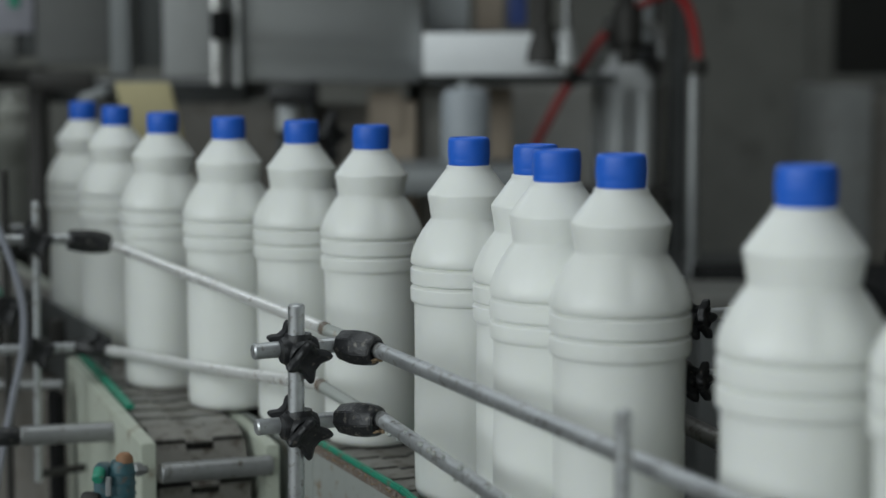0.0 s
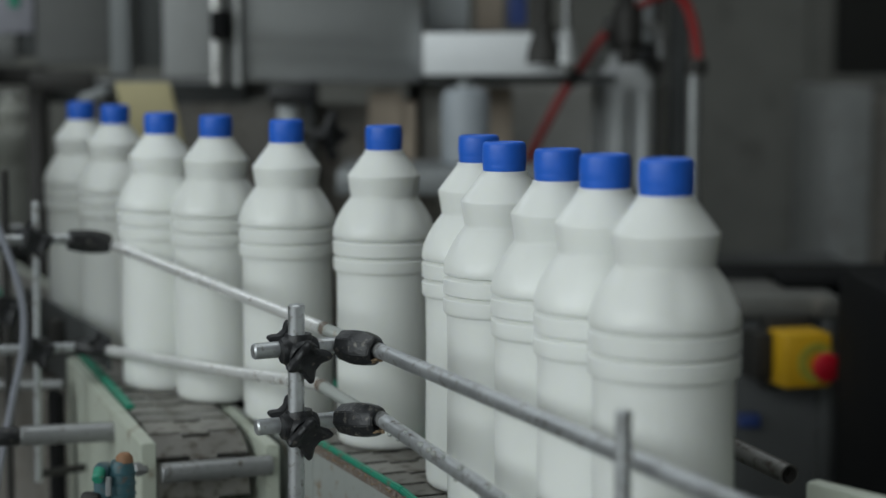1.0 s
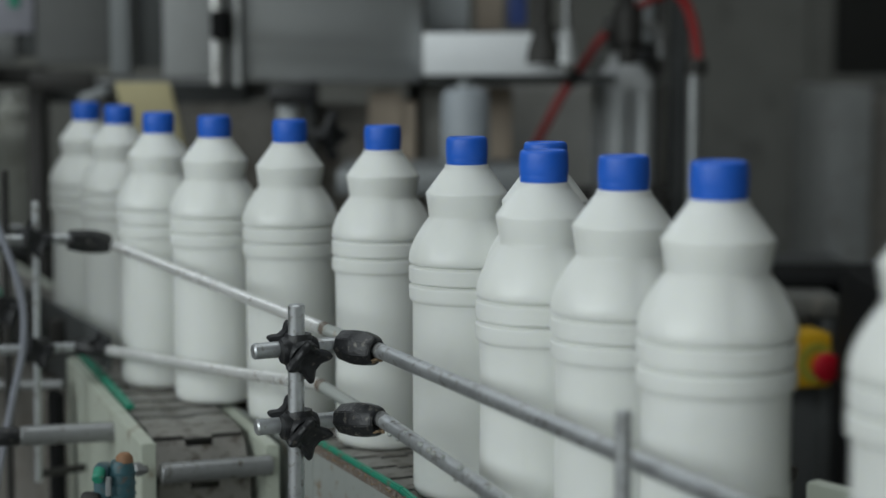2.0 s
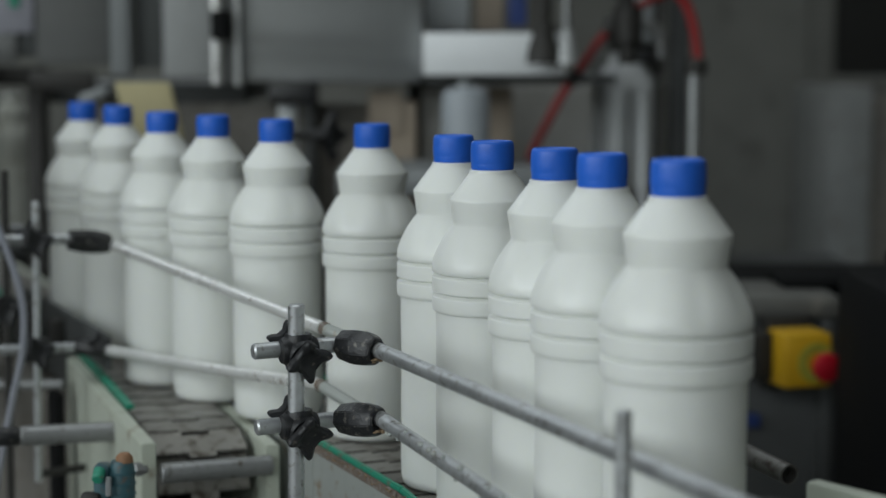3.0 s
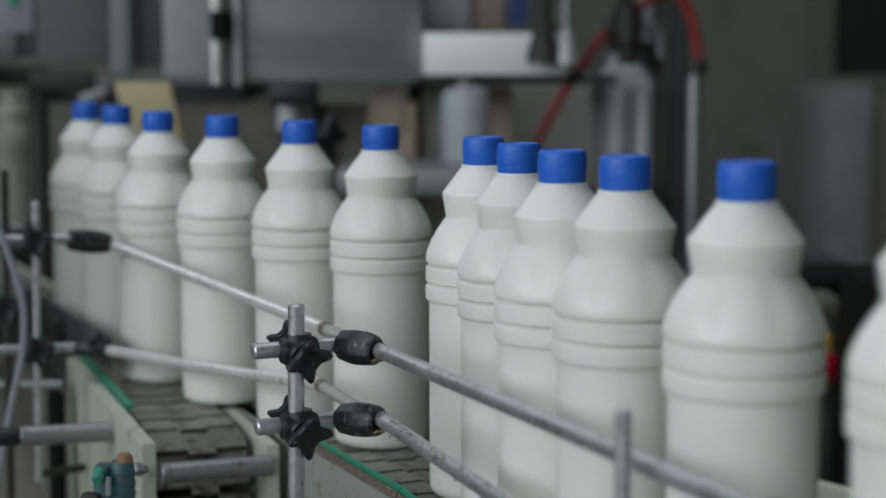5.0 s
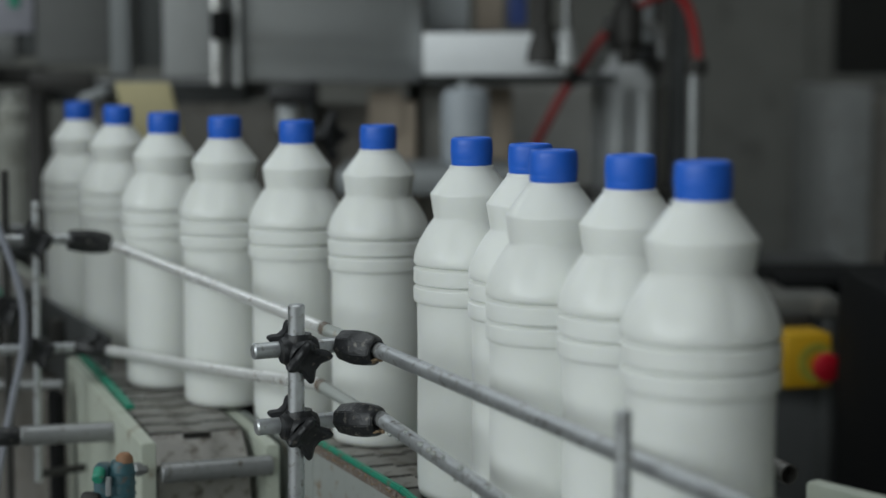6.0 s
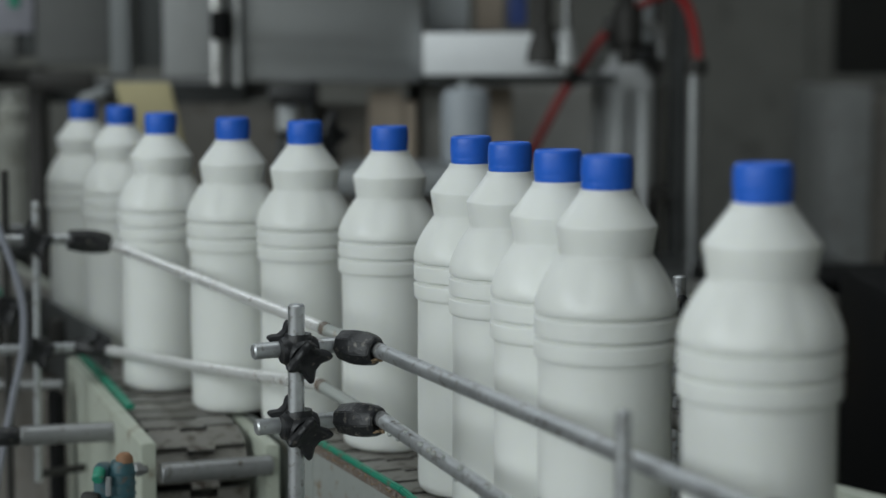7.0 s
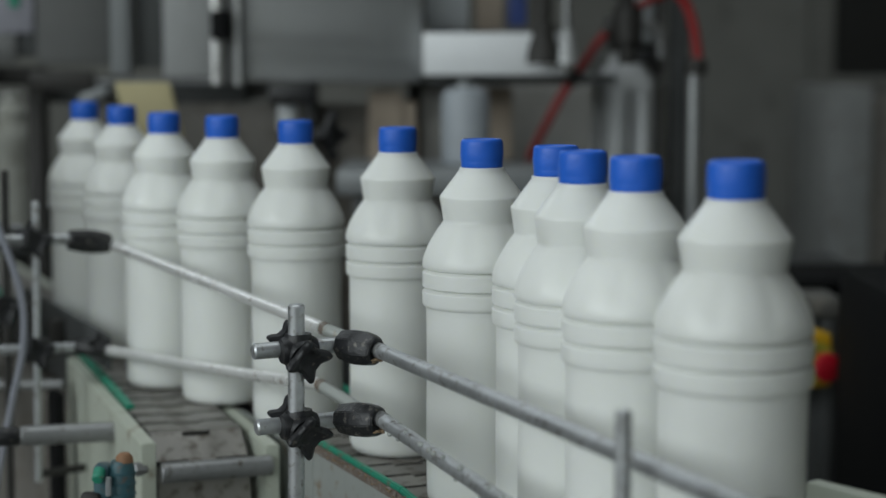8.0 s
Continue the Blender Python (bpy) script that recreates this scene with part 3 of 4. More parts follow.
# small gear motor under the infeed's side plate
motor = thing("gear_motor", (-0.262, 1.36, 0.82), "teal gear motor with orange-stained paint", "motor")
part("housing", lathe([(0, 0), (0.0105, 0), (0.012, 0.003), (0.012, 0.10), (0.0095, 0.106), (0, 0.107)], 28, Matrix.Translation((-0.2470, 1.365, 0.803)) @ Matrix.Diagonal((0.82, 0.82, 1, 1))), M["teal"], motor)
part("end_cover", lathe([(0.0095, 0.1062), (0.0112, 0.1064), (0.0105, 0.1105), (0.006, 0.1135), (0, 0.1140)], 24, Matrix.Translation((-0.2448, 1.364, 0.8015)) @ Matrix.Diagonal((0.62, 0.62, 1, 1))), M["orange"], motor, "orange-stained end cover")
for k in range(5):
    part("cooling_fin", lathe([(0.0118, 0.0), (0.0132, 0.0004), (0.0132, 0.0022), (0.0118, 0.0026)], 24, Matrix.Translation((-0.2470, 1.365, 0.866 + 0.008 * k)) @ Matrix.Diagonal((0.80, 0.80, 1, 1))), M["teal"], motor)
part("terminal_box", box((-0.268, 1.356, 0.80), (-0.2555, 1.376, 0.906), 0.003), M["teal"], motor)
part("cable_gland", rod((-0.2625, 1.357, 0.903), (-0.2625, 1.346, 0.898), 0.0045), M["green"], motor)
part("clip", box((-0.2575, 1.350, 0.884), (-0.2530, 1.354, 0.899), 0.001), M["panel"], motor)
part("lower_box", box((-0.277, 1.350, 0.80), (-0.262, 1.362, 0.886), 0.003), M["grime_and_shade"], motor)
part("mount", box((-0.275, 1.35, 0.76), (-0.23, 1.40, 0.806), 0.003), M["grime_and_shade"], motor)
part("stay", rod((-0.258, 1.385, 0.0), (-0.258, 1.385, 0.77), 0.012), M["grime_and_shade"], motor)


# ---- bottles ----
def bottle_mesh():
    h = 0.267
    p = [(0.0, 0.004), (0.028, 0.003), (0.0335, 0.0), (0.0362, 0.0008), (0.0388, 0.0035), (0.0398, 0.008), (0.0400, 0.02), (0.0400, 0.04), (0.0400, h - 0.20), (0.0399, h - 0.16), (0.0400, h - 0.14), (0.0400, h - 0.126), (0.0401, h - 0.1222),
         (0.0404, h - 0.1211), (0.0416, h - 0.1206), (0.0424, h - 0.1195), (0.0427, h - 0.1175), (0.0427, h - 0.1100), (0.0422, h - 0.1094), (0.0396, h - 0.1087), (0.0385, h - 0.1077), (0.0387, h - 0.1070),
         (0.0420, h - 0.1067), (0.0426, h - 0.1060), (0.0427, h - 0.0961), (0.0422, h - 0.0955), (0.0396, h - 0.0948), (0.0385, h - 0.0938), (0.0387, h - 0.0931),
         (0.0420, h - 0.0928), (0.0426, h - 0.0920), (0.0427, h - 0.0899), (0.0425, h - 0.0866), (0.0415, h - 0.0825), (0.0390, h - 0.0763), (0.0352, h - 0.0695), (0.0312, h - 0.0635), (0.0283, h - 0.0598), (0.0277, h - 0.0585),
         (0.0281, h - 0.0567), (0.0294, h - 0.0480), (0.0304, h - 0.0424), (0.0303, h - 0.0412), (0.0297, h - 0.0403), (0.0240, h - 0.0325), (0.0185, h - 0.0252),
         (0.0165, h - 0.0226), (0.0163, h - 0.0208), (0.0156, h - 0.0203), (0.0140, h - 0.0203), (0.0140, h - 0.006), (0, h - 0.006)]
    bm = lathe(p, 80)
    for v in bm.verts:  # soft facets on the shoulder, slight dents of a blown bottle
        a = math.atan2(v.co.y, v.co.x)
        k = 1.0
        if h - 0.090 < v.co.z < h - 0.058:
            k -= 0.036 * math.sin(math.pi * (v.co.z - (h - 0.090)) / 0.032) * (1 - abs(math.sin(4 * a)) ** 0.9)
        if v.co.z < h - 0.03:
            k += 0.014 * noise.noise(Vector((v.co.x * 22, v.co.y * 22, v.co.z * 16)))
        v.co.x, v.co.y = v.co.x * k, v.co.y * k
    return bm


def cap_mesh():
    z0, z1 = 0.2470, 0.2670
    p = [(0.0138, z0), (0.0147, z0), (0.0150, z0 + 0.0006), (0.01515, z0 + 0.0036), (0.0151, z0 + 0.0042), (0.0153, z0 + 0.0048), (0.01545, z0 + 0.0100), (0.0153, z1 - 0.0048), (0.0151, z1 - 0.0024), (0.0147, z1 - 0.0011),
         (0.0140, z1 - 0.0003), (0.0133, z1), (0.0126, z1 - 0.0002), (0.0119, z1 - 0.0008), (0, z1 - 0.0009)]
    bm = lathe(p, 72)
    for v in bm.verts:  # fine grip ribs
        r = math.hypot(v.co.x, v.co.y)
        if r > 0.015 and z0 + 0.0045 < v.co.z < z1 - 0.002:
            k = 1 + 0.006 * math.cos(36 * math.atan2(v.co.y, v.co.x))
            v.co.x, v.co.y = v.co.x * k, v.co.y * k
    return bm


first = thing("bottle", (0, 0, 0), "full white plastic bottle with a blue screw cap", "bottle", "bottles on the conveyors")
part("body", bottle_mesh(), M["bottle"], first, "white ribbed plastic body")
cap = part("screw_cap", cap_mesh(), M["cap"], first, "blue plastic screw cap")
part("tamper_band", lathe([(0.0138, 0.2458), (0.0145, 0.2458), (0.01475, 0.2461), (0.01475, 0.2469), (0.0138, 0.2469), (0.0138, 0.2458)], 48), M["cap"], cap)
bottles = [first] + [copy_thing(first, pose(0, 0, 0)) for _ in range(20)]

# ---- capping machine behind the line ----
cab = thing("capping_machine", (-0.31, 2.9, 0.0), "grey stainless steel capping machine with closed doors", "machine")
part("cabinet", box((-0.297, 2.60, 1.178), (-0.030, 3.15, 2.1), 0.006), M["stainless"], cab, "brushed stainless steel cabinet")
cab_door = part("door", box((-0.402, 2.61, 1.186), (-0.330, 2.64, 2.05), 0.004), M["door_grey"], cab, "light grey sheet door")
part("hinge_post", rod((-0.3245, 2.598, 1.176), (-0.3245, 2.598, 2.05), 0.0058), M["bright_steel"], cab, "bright hinge post")
part("edge_strip", box((-0.2960, 2.582, 1.174), (-0.2885, 2.597, 2.05), 0.002), M["frame"], cab, "bright edge strip")
part("recess", box((-0.3185, 2.62, 1.178), (-0.300, 2.66, 2.05), 0.001), M["side_grey"], cab)
part("knob", lathe([(0, 0), (0.012, 0), (0.0155, 0.004), (0.0158, 0.012), (0.0148, 0.016), (0.0158, 0.020), (0.0158, 0.036), (0.0135, 0.042), (0, 0.043)], 24, Matrix.Translation((-0.3137, 2.577, 1.2385))), M["black_paint"], cab_door, "round black door knob")
part("dark_bay", box((-0.447, 2.64, 1.20), (-0.403, 2.70, 2.05), 0.002), M["dark_panel"], cab)
part("frame_post", box((-0.478, 2.61, 1.19), (-0.449, 2.65, 2.05), 0.004), M["panel"], cab, "light grey frame post")
part("side_panel", box((-0.586, 2.62, 1.205), (-0.480, 2.66, 2.05), 0.004), M["side_grey"], cab, "grey side panel")
part("underside", box((-0.60, 2.76, 1.145), (-0.30, 3.15, 1.176), 0.004), M["dark_panel"], cab)
part("spindle_housing", box((-0.248, 2.56, 1.148), (-0.180, 2.64, 1.176), 0.006), M["black"], cab)
part("spindle", rod((-0.223, 2.60, 1.02), (-0.223, 2.60, 1.150), 0.0145), M["clear"], cab, "pale plastic spindle sleeve")
part("column", rod((-0.198, 2.72, 0.0), (-0.198, 2.72, 1.178), 0.012), M["dark_panel"], cab)
part("base", box((-0.55, 2.66, 0.0), (-0.03, 3.15, 0.78), 0.01), M["dark_panel"], cab)
for x in (-0.58, -0.06):
    part("leg", box((x, 3.05, 0.78), (x + 0.05, 3.12, 1.18), 0.004), M["dark_panel"], cab)
star_knob(along((-0.150, 2.30, 1.116), (-0.05, 2.25, 1.116)) @ Matrix.Scale(1.9, 4), cab)
part("knob_arm", rod((-0.215, 2.42, 1.112), (-0.148, 2.30, 1.116), 0.006), M["black"], cab)
part("arm_stay", rod((-0.215, 2.42, 0.75), (-0.215, 2.42, 1.118), 0.007), M["dark_panel"], cab)
part("arm_foot", box((-0.26, 2.38, 0.735), (-0.17, 2.67, 0.755), 0.004), M["dark_panel"], cab)

part("end_panel", box((-0.95, 2.68, 1.215), (-0.592, 2.75, 2.05), 0.006), M["dark_panel"], cab, "dark end panel")
part("label_sheet", box((-0.700, 2.672, 1.250), (-0.601, 2.679, 1.40), 0.001), M["lilac"], cab, "pale paper label")
part("label_patch", box((-0.636, 2.668, 1.288), (-0.620, 2.671, 1.40), 0.001), M["green"], cab, "green label")
part("lower_sheet", box((-0.700, 2.672, 1.206), (-0.627, 2.678, 1.249), 0.001), M["side_grey"], cab)
lump = box((-0.504, 2.50, 1.152), (-0.463, 2.53, 1.170), 0.006)
for v in lump.verts:
    v.co.z += (v.co.x + 0.485) * 0.35
part("cap_lever", lump, M["panel"], cab, "pale bent lever")
part("lever_arm", rod((-0.478, 2.52, 1.160), (-0.478, 2.77, 1.160), 0.006), M["dark_panel"], cab)
# sheet on posts, added out of view to keep side light off the far bottles
part("side_guard", box((-0.665, 1.70, 0.86), (-0.645, 2.30, 1.21), 0.004), M["side_grey"], cab, "unseen grey sheet that shades the far bottles")
for y in (1.72, 2.26):
    part("guard_post", box((-0.690, y, 0.0), (-0.666, y + 0.024, 1.179), 0.003), M["dark_panel"], cab)
part("guard_arm", box((-0.690, 2.285, 1.180), (-0.666, 2.699, 1.204), 0.003), M["dark_panel"], cab)
part("rear_tie", box((-0.95, 2.755, 1.95), (-0.40, 2.80, 2.04), 0.004), M["dark_panel"], cab)

part("dark_trough", box((-0.594, 2.60, 1.166), (-0.500, 2.615, 1.196), 0.004), M["grime_and_shade"], cab, "dark greasy trough edge")
part("frame_leg", box((-0.620, 2.70, 0.0), (-0.594, 2.74, 1.20), 0.004), M["grime_and_shade"], cab, "dark frame leg")
part("lower_beam", box((-0.92, 2.70, 1.172), (-0.60, 2.74, 1.20), 0.004), M["grime_and_shade"], cab, "dark lower beam")
part("rear_guard", box((-0.555, 2.745, 0.78), (-0.115, 2.758, 1.144), 0.003), M["guard"], cab, "dull brown-grey rear guard sheet")

card = thing("hopper_chute", (-0.41, 2.42, 0.0), "cream sheet chute leaning on the machine", "chute")
bm = box((-0.435, 2.40, 1.055), (-0.362, 2.415, 1.182), 0.003)
for v in bm.verts:
    v.co.x += (1.182 - v.co.z) * 0.22
part("sheet", bm, M["paper"], card)
part("support", rod((-0.385, 2.43, 0.0), (-0.385, 2.43, 1.10), 0.008), M["dark_panel"], card)

# filler frame with white tray, cylinders and red hoses
fill = thing("filling_machine", (0.2, 2.85, 0.0), "filling machine with a white tray, cylinders and red hoses", "machine")
part("tray", box((-0.0285, 2.55, 1.189), (0.172, 2.80, 1.249), 0.004), M["white"], fill, "white painted tray")
part("tray_shelf", box((-0.029, 2.62, 1.176), (0.25, 2.98, 1.188), 0.003), M["dark_panel"], fill)
part("block", box((-0.026, 2.85, 1.255), (0.040, 2.92, 1.42), 0.004), M["clear"], fill, "pale plastic block")
part("brown_block", box((0.050, 2.86, 1.255), (0.095, 2.92, 1.42), 0.004), M["card"], fill)
part("blue_valve", box((0.100, 2.80, 1.262), (0.128, 2.83, 1.36), 0.003), M["blue"], fill, "blue valve")
part("nozzle", lathe([(0, 0), (0.024, 0), (0.022, 0.02), (0.010, 0.055), (0.010, 0.062), (0, 0.062)], 24, Matrix.Translation((0.1388, 2.515, 1.206))), M["grime_and_shade"], fill, "dark nozzle cone")
part("nozzle_head", join(rod((0.1388, 2.515, 1.2675), (0.1388, 2.515, 1.45), 0.012), rod((0.1388, 2.515, 1.243), (0.1388, 2.515, 1.262), 0.016)), M["grime_and_shade"], fill, "dark nozzle head")
part("nozzle_bar", box((0.06, 2.505, 1.40), (0.35, 2.525, 1.42), 0.003), M["dark_panel"], fill)
part("nozzle_bar_stay", box((0.20, 2.5255, 1.40), (0.22, 2.98, 1.42), 0.003), M["dark_panel"], fill)
part("nozzle", lathe([(0, 0), (0.017, 0), (0.016, 0.012), (0.008, 0.045), (0.006, 0.05), (0, 0.05)], 24, Matrix.Translation((0.1705, 2.515, 1.205))), M["door_grey"], fill, "pale nozzle cone")
jar = lathe([(0, 0), (0.052, 0), (0.055, 0.006), (0.055, 0.15), (0.050, 0.168), (0.034, 0.190), (0.026, 0.202), (0.026, 0.215), (0, 0.215)], 36, Matrix.Translation((0.293, 2.92, 1.007)))
for v in jar.verts:  # fluted wall
    c = v.co - Vector((0.293, 2.92, 0))
    k = 1 + 0.05 * math.cos(7 * math.atan2(c.y, c.x))
    v.co.x, v.co.y = 0.293 + c.x * k, 2.92 + c.y * k
part("jar", jar, M["cylinder"], fill, "smoky fluted plastic jar")
part("jar_cap", lathe([(0, 0), (0.028, 0), (0.030, 0.01), (0.024, 0.03), (0.014, 0.036), (0.014, 0.20), (0, 0.20)], 24, Matrix.Translation((0.293, 2.92, 1.222))), M["grime_and_shade"], fill, "dark jar fitting")
part("dark_fitting", join(rod((0.2605, 2.57, 1.235), (0.2605, 2.57, 1.285), 0.021), rod((0.2605, 2.57, 1.205), (0.2605, 2.57, 1.2345), 0.013), rod((0.2605, 2.57, 1.2855), (0.2605, 2.57, 1.399), 0.010)), M["grime_and_shade"], fill, "dark valve fitting")
part("elbow", tube([(0.2605, 2.57, 1.262), (0.285, 2.57, 1.262), (0.306, 2.575, 1.248), (0.311, 2.58, 1.215)], 0.008), M["dull_steel"], fill, "steel elbow")
# the two white rods are painted highlight streaks of the jar; the rest are rods
for x, y, r, top, tone in ((0.272, 2.85, 0.0075, 1.165, "white"), (0.314, 2.85, 0.0070, 1.165, "white"), (0.293, 2.85, 0.004, 1.165, "dull_steel"), (0.340, 2.86, 0.006, 1.40, "grime_and_shade"), (0.244, 2.86, 0.005, 1.23, "dull_steel")):
    part("tie_rod", rod((x, y, 0.84), (x, y, top), r), M[tone], fill, "upright rod, the white ones standing for highlights on the jar")
part("cylinder_head", box((0.305, 2.87, 1.235), (0.335, 2.90, 1.40), 0.008), M["panel"], fill)
part("clamp_block", box((0.252, 2.835, 1.24), (0.285, 2.855, 1.275), 0.004), M["black"], fill, "black clamp block")
part("clamp_block", box((0.300, 2.825, 1.205), (0.330, 2.845, 1.225), 0.004), M["black"], fill, "black clamp block")
part("hose", tube([(0.345, 2.66, 1.335), (0.322, 2.62, 1.306), (0.2947, 2.6, 1.2961), (0.2628, 2.6, 1.2737), (0.2268, 2.6, 1.2417), (0.2029, 2.6, 1.2079), (0.1749, 2.6, 1.1677), (0.1549, 2.6, 1.1313), (0.1308, 2.6, 1.0851), (0.118, 2.60, 1.05)], 0.0066), M["red"], fill, "red rubber hose")
part("hose", tube([(0.312, 2.62, 1.40), (0.327, 2.6, 1.318), (0.3472, 2.6, 1.2881), (0.3581, 2.6, 1.2561), (0.3650, 2.6, 1.214)], 0.0072), M["red"], fill, "red rubber hose")
for a, b in (((0.1800, 2.6, 1.175), (0.1930, 2.6, 1.1935)), ((0.2330, 2.6, 1.2475), (0.2460, 2.6, 1.2590))):
    part("hose_clip", rod(a, b, 0.0095), M["grime_and_shade"], fill, "dark hose clip")
part("post_collar", rod((0.362, 2.6, 1.19), (0.362, 2.6, 1.212), 0.016), M["grime_and_shade"], fill)
part("post", rod((0.360, 2.6, 0.0), (0.360, 2.6, 1.195), 0.0105), M["stainless"], fill, "grey steel post")
part("side_board", box((-0.034, 2.78, 0.84), (0.020, 2.795, 1.172), 0.002), M["backing"], fill, "brown-grey board under the tray")
part("back_sheet", box((-0.03, 3.055, 0.84), (0.40, 3.065, 1.168), 0.002), M["backing"], fill, "brown-grey back sheet")
part("frame_post", box((0.37, 2.95, 0.0), (0.40, 3.0, 1.9), 0.004), M["dark_panel"], fill)
part("dark_frame", box((0.325, 2.97, 0.9), (0.352, 3.0, 1.9), 0.004), M["grime_and_shade"], fill)
part("top_beam", box((-0.03, 2.98, 1.85), (0.40, 3.05, 1.95), 0.004), M["dark_panel"], fill)
part("bed", box((-0.05, 2.80, 0.78), (0.40, 3.05, 0.84), 0.004), M["dark_panel"], fill)
part("bed", box((0.20, 2.86, 0.985), (0.36, 2.95, 1.006), 0.003), M["grime_and_shade"], fill)
for x in (-0.02, 0.30):
    part("leg", box((x, 2.99, 0.0), (x + 0.05, 3.04, 1.86), 0.004), M["dark_panel"], fill)

part("nozzle_stem", rod((0.1705, 2.515, 1.255), (0.1705, 2.515, 1.399), 0.007), M["dull_steel"], fill)

# side table and boxes seen between the caps
table = thing("side_table", (0.0, 2.5, 0.0), "grey steel table behind the bottles", "table")
part("table_top", box((-0.14, 2.36, 1.035), (0.14, 2.62, 1.068), 0.004), M["panel"], table)
for x in (-0.12, 0.10):
    for y in (2.38, 2.58):
        part("leg", box((x, y, 0), (x + 0.02, y + 0.02, 1.035), 0.002), M["dark_panel"], table)
carton = thing("carton", (-0.075, 2.75, 0.78), "brown cardboard carton on the machine base", "carton")
part("box", box((-0.112, 2.70, 0.78), (-0.040, 2.80, 1.150), 0.005), M["card"], carton)
part("flap", box((-0.110, 2.692, 1.10), (-0.060, 2.698, 1.165), 0.001), M["card"], carton)
canister = thing("canister", (0.031, 2.48, 1.068), "pale bluish plastic canister on the steel table", "canister")
part("canister", lathe([(0, 0), (0.029, 0), (0.033, 0.005), (0.033, 0.092), (0.029, 0.102), (0.013, 0.106), (0, 0.106)], 32, Matrix.Translation((0.031, 2.48, 1.068))), M["pale_blue"], canister)
part("lid", lathe([(0, 0.1062), (0.013, 0.1062), (0.013, 0.114), (0, 0.114)], 24, Matrix.Translation((0.031, 2.48, 1.068))), M["panel"], canister)
carton = thing("carton", (0.088, 2.88, 0.84), "narrow brown cardboard carton on the filler bed", "carton")
part("box", box((0.070, 2.82, 0.84), (0.108, 2.95, 1.168), 0.005), M["card"], carton)

# right side: e-stop box, dark machine, panel
panel = thing("machine_table", (0.5, 2.2, 0.0), "dark grey machine table with a cream edge", "table")
part("table_top", box((0.30, 2.14, 0.905), (0.475, 2.30, 0.932), 0.006), M["table_grey"], panel, "grey painted table edge")
part("apron", box((0.31, 2.17, 0.0), (0.62, 2.88, 0.904), 0.006), M["dark_panel"], panel)
part("rear_box", box((0.34, 2.32, 0.905), (0.62, 2.46, 0.935), 0.006), M["black_paint"], panel)
part("cushion", box((0.415, 2.20, 0.9325), (0.56, 2.31, 0.948), 0.007), M["black_paint"], panel, "black padded strip")
part("apron_edge", box((0.455, 2.150, 0.60), (0.472, 2.169, 0.904), 0.002), M["dark_panel"], panel)
estop = thing("emergency_stop_box", (0.425, 2.13, 0.90), "yellow box with a red emergency stop button", "switch box")
turn = Matrix.Translation((0.416, 2.095, 0.866)) @ Matrix.Rotation(radians(14), 4, "Z") @ Matrix.Scale(0.88, 4)
estop_body = part("housing", box((-0.034, -0.028, -0.037), (0.034, 0.028, 0.037), 0.006, turn), M["yellow"], estop, "yellow plastic housing")
part("lid", box((-0.032, -0.036, -0.035), (0.032, -0.029, 0.035), 0.003, turn), M["yellow"], estop)
part("button", lathe([(0, -0.002), (0.012, -0.002), (0.012, 0.010), (0.019, 0.012), (0.020, 0.017), (0.018, 0.022), (0.010, 0.025), (0, 0.026)], 32, turn @ along((0.016, -0.036, -0.006), (0.020, -0.1, -0.006))), M["button"], estop_body, "red mushroom button")
part("legend_ring", lathe([(0.0135, 0), (0.0265, 0), (0.0265, 0.0012), (0.0135, 0.0012), (0.0135, 0)], 36, turn @ along((0.010, -0.0362, -0.002), (0.010, -0.1, -0.002))), M["legend"], estop_body, "greenish yellow legend ring")
part("bracket", box((-0.06, 0.0, -0.030), (-0.036, 0.05, 0.034), 0.003, turn), M["grime_and_shade"], estop)
part("bracket", box((-0.03, 0.029, -0.05), (0.03, 0.062, 0.05), 0.003, turn), M["grime_and_shade"], estop)
dark = thing("dark_machine", (0.65, 1.95, 0.0), "black machine housing beside the outfeed", "machine")
bm = box((0.442, 1.75, 0.0), (0.95, 2.02, 0.985), 0.02)
part("housing", bm, M["black_paint"], dark)
part("hood", box((0.49, 1.78, 0.985), (0.95, 2.0, 1.005), 0.008), M["black_paint"], dark)
tray = thing("side_cover", (0.26, 0.98, 0.0), "cream painted upright cover plate beside the conveyor", "cover")
turn = Matrix.Translation((0.2155, 1.0565, 0.967)) @ Matrix.Rotation(math.atan2(-0.80, 0.597), 4, "Z")
part("plate", box((0, 0, -0.15), (0.26, 0.012, 0), 0.003, turn), M["cream"], tray)
part("bracket", box((0.12, 0.012, -0.967), (0.15, 0.035, -0.03), 0.003, turn), M["cream"], tray)
part("latch", box((0.358, 2.15, 0.770), (0.384, 2.172, 0.785), 0.002), M["blue"], panel, "blue painted latch")
locker = thing("pale_cabinet", (0.85, 4.3, 0.0), "pale grey cabinet against the wall", "cabinet")
part("body", box((0.885, 4.15, 0.0), (0.985, 4.56, 1.145), 0.008), M["cabinet"], locker)
part("side_box", box((0.992, 4.2, 0.0), (1.2, 4.5, 1.12), 0.008), M["guard"], locker)

